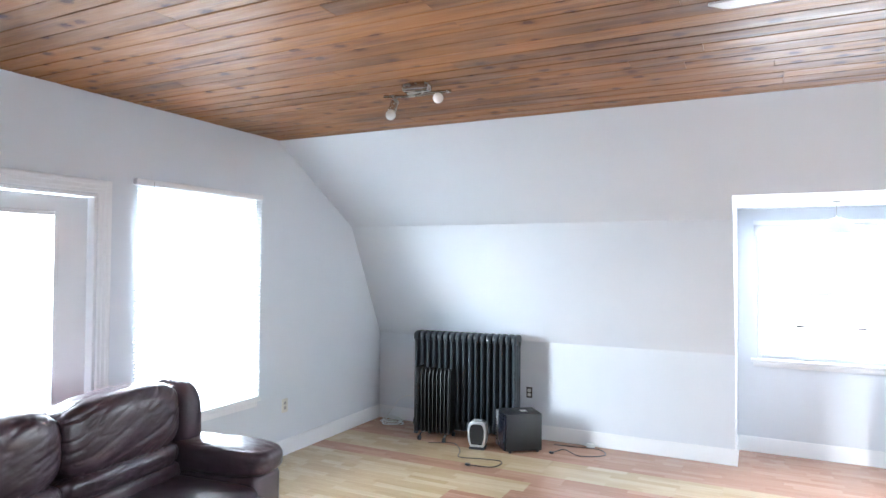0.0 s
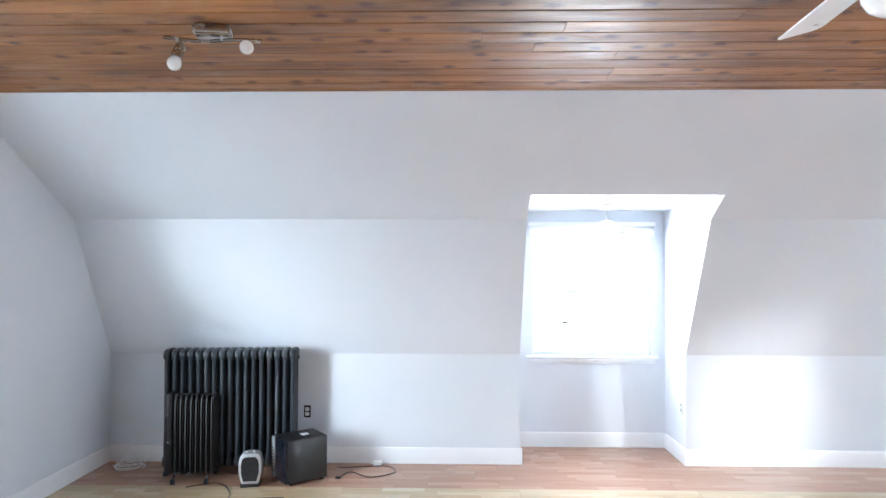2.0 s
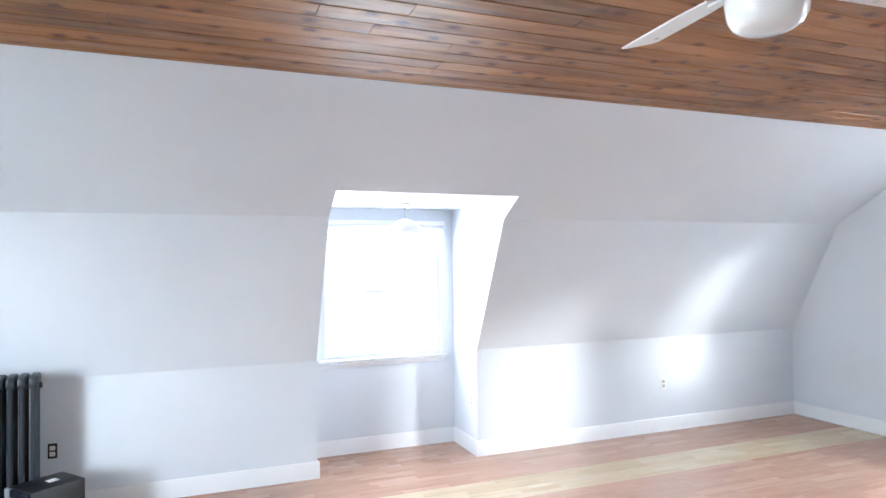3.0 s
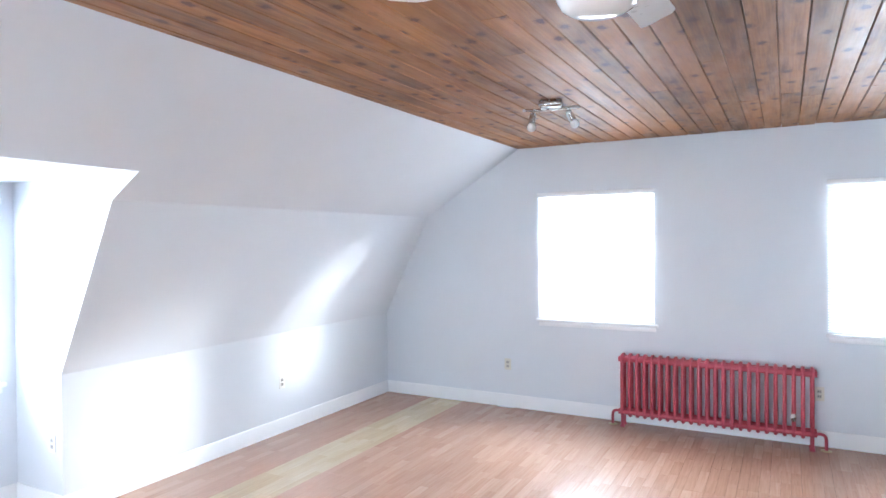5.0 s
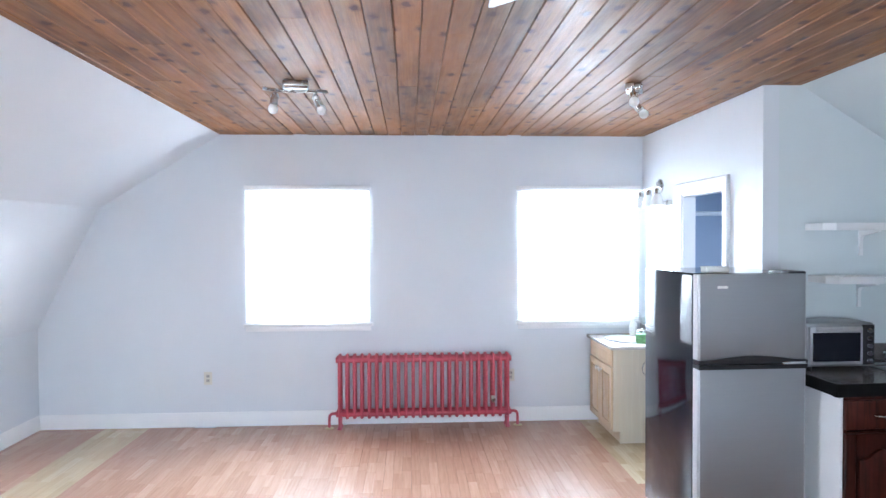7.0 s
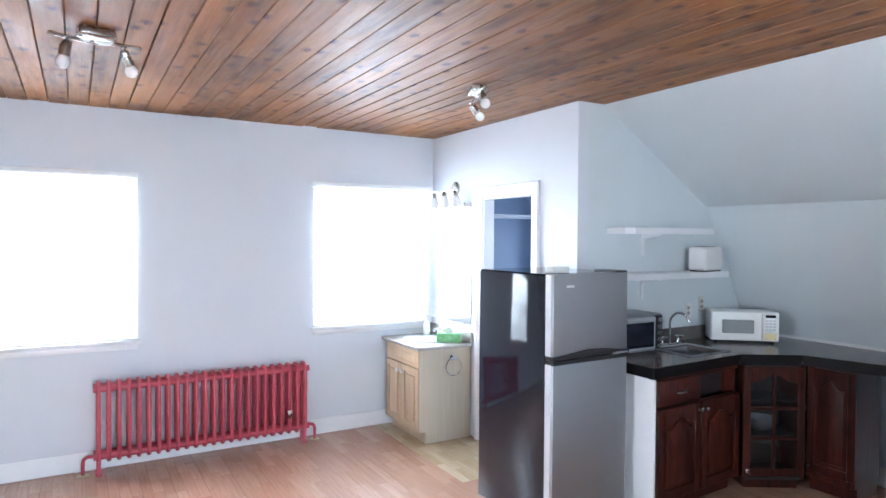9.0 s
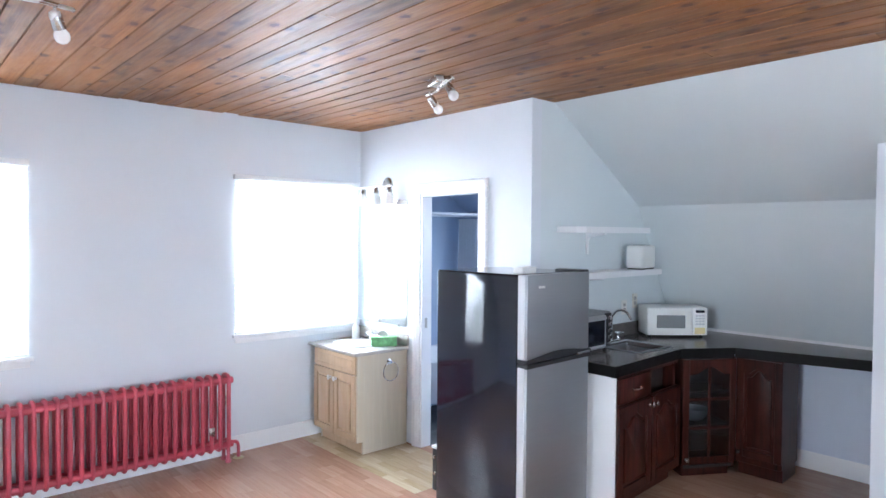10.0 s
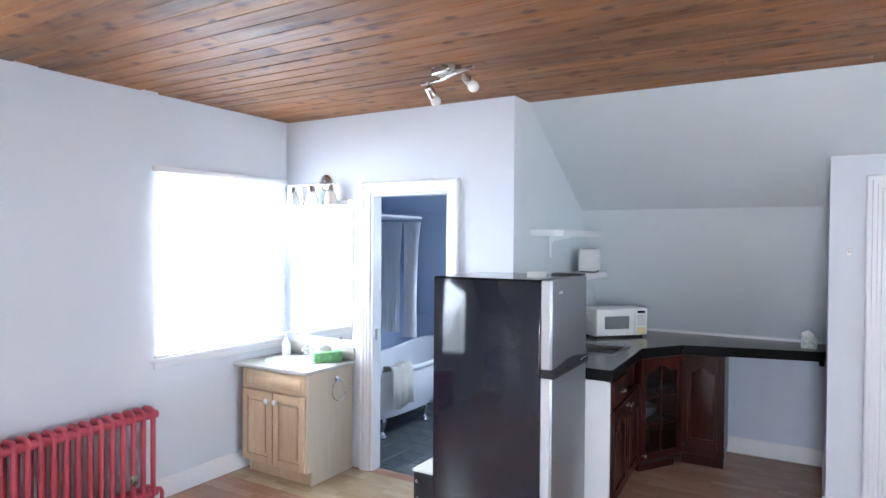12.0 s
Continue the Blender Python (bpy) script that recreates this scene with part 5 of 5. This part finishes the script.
box(bm, -0.265, 0.265, -0.266, -0.26, 0.665, 0.74, 0.005)
part("false_drawer", bm, MAPLE, v)
for a, b, kx in ((-0.305, -0.003, -0.04), (0.003, 0.305, 0.04)):
    cabinet_door(v, a, b, 0.11, 0.625, -0.246, MAPLE, knob=(kx, 0.565), arched=False, stile=0.05, knob_mat=WHITE_PLASTIC, knob_size=1.35)
c = thing("washbasin", (5.768, 1.70, 0.778), "pale granite slab with a white oval sink bowl on the vanity", "washbasin", 180)
bm = B()
box(bm, -0.39, 0.325, -0.275, 0.255, 0.0, 0.028, 0.005)
part("slab", bm, VANITY_STONE, c)
bm = B()
box(bm, -0.39, 0.325, 0.235, 0.255, 0.029, 0.12, 0.003)
part("backsplash", bm, VANITY_STONE, c)
bm = B()
lathe(bm, [(0.21, 0.0285), (0.21, 0.036), (0.19, 0.037), (0.16, 0.031), (0.10, 0.030), (0.0, 0.0295)], (-0.05, -0.02, 0), 36)
bmesh.ops.scale(bm, vec=(1.05, 0.85, 1), verts=bm.verts)
part("basin", bm, PORCELAIN, c, "white porcelain oval basin")
t = thing("vanity_faucet", (5.80, 1.53, 0.808), "chrome two-handle vanity faucet", "faucet", 180)
bm = B()
box(bm, -0.085, 0.085, -0.025, 0.025, 0.0005, 0.018, 0.008)
part("base", bm, CHROME, t)
bm = B()
tube(bm, curve_points([(0, 0, 0.015), (0, -0.005, 0.06), (0, -0.05, 0.085), (0, -0.10, 0.07)], 6), 0.012, 10)
part("spout", bm, CHROME, t)
for x in (-0.06, 0.06):
    bm = B()
    lathe(bm, [(0.02, 0.016), (0.017, 0.04), (0.024, 0.05), (0.02, 0.068)], (x, 0, 0), 14)
    part("handle", bm, CHROME, t)
tissue_box((5.595, 1.59, 0.8075), 56, GREEN_CARD, (0.21, 0.11, 0.075), "green printed tissue box on the vanity")
t = thing("soap_dispenser", (6.02, 1.58, 0.808), "white plastic soap bottle on the vanity", "bottle")
bm = B()
lathe(bm, [(0.03, 0), (0.033, 0.01), (0.033, 0.10), (0.014, 0.13), (0.012, 0.145)], sides=18)
part("bottle", bm, WHITE_PLASTIC, t)
bm = B()
rod(bm, (0, 0, 0.145), (0, 0, 0.18), 0.006)
box(bm, -0.008, 0.008, -0.04, 0.01, 0.175, 0.187, 0.004)
part("pump", bm, WHITE_PLASTIC, t)
t = thing("towel_ring", (5.457, 1.64, 0.70), "chrome towel ring on the vanity side", "towel ring", 90)
bm = B()
lathe(bm, [(0.024, 0), (0.024, 0.006), (0.012, 0.012), (0.012, 0.03)], (0, 0, 0.0), 16, Vector((0, 1, 0)))
part("mount", bm, CHROME, t)
bm = B()
n = 28
tube(bm, [(0.075 * math.sin(2 * math.pi * i / n), 0.026, -0.075 + 0.075 * math.cos(2 * math.pi * i / n)) for i in range(n + 1)], 0.0045, 8)
part("ring", bm, CHROME, t)
m = thing("mirror", (5.785, BATH_Y, 1.49), "large frameless mirror above the vanity", "mirror", 180)
bm = B()
box(bm, -0.37, 0.31, -0.008, -0.002, -0.53, 0.52)
part("glass", bm, MIRROR, m, smooth=False)
for x, z in ((-0.25, -0.53), (0.2, -0.53), (-0.25, 0.52), (0.2, 0.52)):
    bm = B()
    box(bm, x - 0.012, x + 0.012, -0.012, -0.001, z - 0.01, z + 0.01, 0.002, 1)
    part("clip", bm, CHROME, m)
t = thing("vanity_light", (5.80, BATH_Y, 2.13), "brushed nickel three-lamp bar light over the mirror", "wall lamp", 180)
bm = B()
lathe(bm, [(0.062, 0), (0.062, 0.012), (0.05, 0.022), (0.0, 0.024)], (0.06, 0, 0.02), 28, Vector((0, -1, 0)))
rod(bm, (0.06, -0.02, 0.02), (0.06, -0.075, 0.0), 0.012)
part("wall_plate", bm, NICKEL, t)
bm = B()
rod(bm, (-0.27, -0.075, 0), (0.22, -0.075, 0), 0.009)
part("bar", bm, NICKEL, t)
for x in (-0.21, -0.02, 0.17):
    bm = B()
    lathe(bm, [(0.02, -0.055), (0.028, -0.05), (0.026, -0.02), (0.012, -0.005)], (x, -0.075, 0), 16)
    cup = part("socket_cup", bm, NICKEL, t)
    bm = B()
    lathe(bm, [(0.055, -0.155), (0.053, -0.15), (0.045, -0.10), (0.030, -0.058), (0.02, -0.053)], (x, -0.075, 0), 20)
    part("shade", bm, OPAL, cup, "white opal glass bell shade")

# ---- bathroom ----
tub = thing("clawfoot_bathtub", (5.82, 0.45, 0), "white clawfoot bathtub with chrome feet", "bathtub", 90)
bm = B()


def tub_ring(f2, z, drop):
    out = []
    for i in range(40):
        a = 2 * math.pi * i / 40
        ca, sa = math.cos(a), math.sin(a)
        x = math.copysign(abs(ca) ** 0.75, ca) * 0.78
        y = math.copysign(abs(sa) ** 0.75, sa) * 0.33
        lift = drop * max(0.0, -ca) ** 2
        out.append(bm.verts.new((x * f2, y * f2, z + lift)))
    return out


rings = [tub_ring(0.45, 0.17, 0), tub_ring(0.72, 0.19, 0), tub_ring(0.86, 0.30, 0.02), tub_ring(0.93, 0.48, 0.07), tub_ring(0.95, 0.575, 0.12), tub_ring(1.0, 0.58, 0.12), tub_ring(1.02, 0.60, 0.12), tub_ring(1.0, 0.62, 0.12), tub_ring(0.93, 0.615, 0.12), tub_ring(0.90, 0.59, 0.12), tub_ring(0.84, 0.42, 0.06), tub_ring(0.74, 0.27, 0.01), tub_ring(0.5, 0.23, 0)]
for p2, q2 in zip(rings, rings[1:]):
    for i in range(40):
        j = (i + 1) % 40
        bm.faces.new((p2[i], p2[j], q2[j], q2[i]))
bm.faces.new(rings[0][::-1]), bm.faces.new(rings[-1])
part("basin", bm, PORCELAIN, tub)
for sx in (-0.32, 0.35):
    for sy in (-1, 1):
        bm = B()
        tube(bm, curve_points([(sx, sy * 0.13, 0.22), (sx, sy * 0.175, 0.15), (sx, sy * 0.145, 0.07), (sx, sy * 0.165, 0.03)], 5), 0.02, 10)
        lathe(bm, [(0.02, 0.0), (0.034, 0.012), (0.034, 0.03), (0.018, 0.05)], (sx, sy * 0.165, 0), 14)
        part("claw_foot", bm, CHROME, tub, "chrome claw foot")
r = thing("curtain_rail", (5.83, 0.74, 1.915), "white oval shower curtain rail", "curtain rail", 90)
bm = B()
tube(bm, [(0.47 * math.copysign(abs(math.cos(2 * math.pi * i / 48)) ** 0.35, math.cos(2 * math.pi * i / 48)), 0.27 * math.copysign(abs(math.sin(2 * math.pi * i / 48)) ** 0.35, math.sin(2 * math.pi * i / 48)), 0) for i in range(49)], 0.011, 8)
part("ring_rail", bm, TRIM, r)
bm = B()
rod(bm, (0, -0.27, 0), (0, -0.335, 0), 0.008)
part("stay", bm, TRIM, r)


def curtain(at, rz, width, z0, z1, label, folds, gather):
    c = thing("shower_curtain", at, label, "shower curtain", rz)
    bm = B()
    n, rows = folds * 8, 18
    grid = []
    for j in range(rows + 1):
        t2 = j / rows
        z = z1 + (z0 - z1) * t2
        w = width * (1 - gather * math.sin(t2 * math.pi * 0.8))
        grid.append([bm.verts.new(((i / n - 0.5) * w, (0.02 + 0.015 * t2) * math.sin(i / n * folds * 2 * math.pi + 0.7 * math.sin(3 * t2)) + 0.03 * t2, z)) for i in range(n + 1)])
    for a, b in zip(grid, grid[1:]):
        for i in range(n):
            bm.faces.new((a[i], a[i + 1], b[i + 1], b[i]))
    sol = part("cloth", bm, CURTAIN, c)
    for i in range(folds + 1):
        bm = B()
        x = (i / folds - 0.5) * width
        tube(bm, [(x + 0.0, 0.018 * math.sin(2 * math.pi * k / 12), z1 + 0.012 + 0.018 * math.cos(2 * math.pi * k / 12)) for k in range(13)], 0.002, 6)
        part("curtain_ring", bm, CHROME, c)
    return c


curtain((5.995, 0.235, 0), 8, 0.25, 0.84, 1.885, "translucent grey-white shower curtain hanging in folds", 7, 0.1)
curtain((5.77, 0.205, 0), 4, 0.19, 0.80, 1.885, "white shower curtain gathered at the tub's end", 6, 0.35)
t = thing("bath_towel", (5.495, 0.78, 0.64), "beige towel draped over the bathtub rim", "towel", 90)
bm = B()
n, prof = 14, [(-0.10, -0.16), (-0.085, -0.04), (-0.07, 0.012), (-0.03, 0.022), (0.01, 0.018), (0.035, -0.03), (0.037, -0.16), (0.040, -0.33)]
lo = [[bm.verts.new(((i / n - 0.5) * 0.30, yy + 0.004 * math.sin(i * 1.3 + k), zz + 0.012 * math.sin(i * 0.5))) for i in range(n + 1)] for k, (yy, zz) in enumerate(prof)]
for a, b in zip(lo, lo[1:]):
    for i in range(n):
        bm.faces.new((a[i], a[i + 1], b[i + 1], b[i]))
ob = part("cloth", bm, TOWEL, t)
so = ob.modifiers.new("thick", "SOLIDIFY")
so.thickness = 0.006

# ---- closet wall fitting ----
t = thing("doorbell_chime", (2.31, BOX_Y, 1.66), "tiny white wall button on the closet wall", "button", 180)
bm = B()
box(bm, -0.014, 0.014, -0.010, 0, -0.02, 0.02, 0.003)
part("plate", bm, WHITE_PLASTIC, t)
bm = B()
lathe(bm, [(0.007, 0), (0.007, 0.004)], (0, -0.010, 0), 12, Vector((0, -1, 0)))
part("push_button", bm, NICKEL, t)

# ---- floor pieces ----


def stave_material(name, stops):
    m, nt, b = material(name, 0.27)
    isl = nt.nodes.new("ShaderNodeNewGeometry").outputs["Random Per Island"]
    obj = nt.nodes.new("ShaderNodeObjectInfo").outputs["Random"]
    add, fr2, mul = (nt.nodes.new("ShaderNodeMath") for _ in range(3))
    add.operation, fr2.operation, mul.operation, mul.inputs[1].default_value = "ADD", "FRACT", "MULTIPLY", 41.0
    nt.links.new(isl, add.inputs[0]), nt.links.new(obj, add.inputs[1])
    nt.links.new(add.outputs[0], fr2.inputs[0]), nt.links.new(fr2.outputs[0], mul.inputs[0])
    tone = ramp(nt, fr2.outputs[0], stops)
    g = noise_fac(nt, coords(nt, (2.2, 46, 46), shift=mul.outputs[0]), 1.5, 6, 0.6)
    col = mix(nt, 1.0, tone, ramp(nt, g, [(0.3, (0.84, 0.80, 0.76)), (0.6, (1, 1, 1))]), "MULTIPLY")
    nt.links.new(col, b.inputs["Base Color"])
    rr = nt.nodes.new("ShaderNodeMapRange")
    rr.inputs["To Min"].default_value, rr.inputs["To Max"].default_value = 0.20, 0.28
    b.inputs["Specular IOR Level"].default_value = 0.75
    nt.links.new(noise_fac(nt, coords(nt, (1, 1, 1)), 3, 4), rr.inputs[0])
    nt.links.new(rr.outputs[0], b.inputs["Roughness"])
    bump(nt, b, g, 0.02, 0.003)
    return m


STAVE_RED = stave_material("red_oak_strip_laminate", [(0.0, (0.405, 0.228, 0.150)), (0.4, (0.43, 0.248, 0.166)), (0.75, (0.455, 0.270, 0.184)), (1.0, (0.50, 0.310, 0.216))])
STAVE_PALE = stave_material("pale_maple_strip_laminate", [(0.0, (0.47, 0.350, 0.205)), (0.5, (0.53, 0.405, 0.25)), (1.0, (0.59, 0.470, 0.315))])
floor = bpy.data.objects["floor"]
PW, PL = 0.196, 1.29


def plank_mesh(seed, mat):
    r = random.Random(seed)
    bm = B()
    for k in range(3):
        x, y0, y1 = 0.0, k * PW / 3 + (0.0007 if k == 0 else 0.0004), (k + 1) * PW / 3 - (0.0007 if k == 2 else 0.0004)
        while x < PL - 0.001:
            n = min(PL, x + r.uniform(0.26, 0.52))
            n = PL if PL - n < 0.14 else n
            a, b = x + (0.0007 if x == 0 else 0.0004), n - (0.0007 if n == PL else 0.0004)
            top = [bm.verts.new((q, w, 0)) for q, w in ((a, y0), (b, y0), (b, y1), (a, y1))]
            bot = [bm.verts.new((q.co.x, q.co.y, -0.011)) for q in top]
            bm.faces.new(top)
            for i in range(4):
                j = (i + 1) % 4
                bm.faces.new((top[i], bot[i], bot[j], top[j]))
            x = n
    return mesh_of("plank", bm, mat, False)


RED_PLANKS, PALE_PLANKS = [plank_mesh(i, STAVE_RED) for i in range(6)], [plank_mesh(20 + i, STAVE_PALE) for i in range(4)]


def lay(x0, x1, y, pale, r):
    x = x0 - r.uniform(0.1, 1.1)
    while x < x1 - 0.05:
        a, b = max(x, x0), min(x + PL, x1)
        if b - a > 0.04:
            # pale planks mixed in at random, more often towards the west
            patchy = 3.4 < y < 5.6 and r.random() < 0.55 - 0.5 * (a + 1.3)
            p = new("plank", r.choice(PALE_PLANKS if pale or patchy else RED_PLANKS))
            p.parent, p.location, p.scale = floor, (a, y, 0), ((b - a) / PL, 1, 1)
        x += PL


r = random.Random(11)
y = 5.97 - 33 * PW
while y < DORM_Y:
    mid = y + PW / 2
    if mid > KNEE_N[0] + 0.05:
        lay(DORM_X0 - 0.06, DORM_X1 + 0.06, y, False, r)
    elif mid > BATH_Y + 0.05:
        pale = 5.95 < mid < 6.40
        if mid < 1.98:
            lay(WEST, 4.62, y, False, r)
            lay(4.62, EAST, y, True, r)
        else:
            lay(WEST, EAST, y, pale, r)
    elif mid > BOX_Y - 0.05:
        lay(WEST, CHASE_X + 0.05 if mid < BATH_Y - 0.15 else EAST, y, False, r)
    else:
        lay(BOX_X - 0.05, CHASE_X + 0.05, y, False, r)
    y += PW
bm = B()
box(bm, 4.255, EAST, KNEE_S[0], 1.36, -0.011, 0.001)
tile_bed = structure("floor_bathroom", bm, GROUT, "dark slate tile floor in the bathroom", "floor")
bm = B()
box(bm, 0.002, 0.198, 0.002, 0.198, 0.0, 0.006, 0.002, 1)
tile_me = mesh_of("tile", bm, SLATE_TILE, False)
for i in range(9):
    for j in range(9):
        p = new("tile", tile_me)
        p.parent, p.location = tile_bed, (4.33 + i * 0.2, -0.45 + j * 0.2, 0.0)
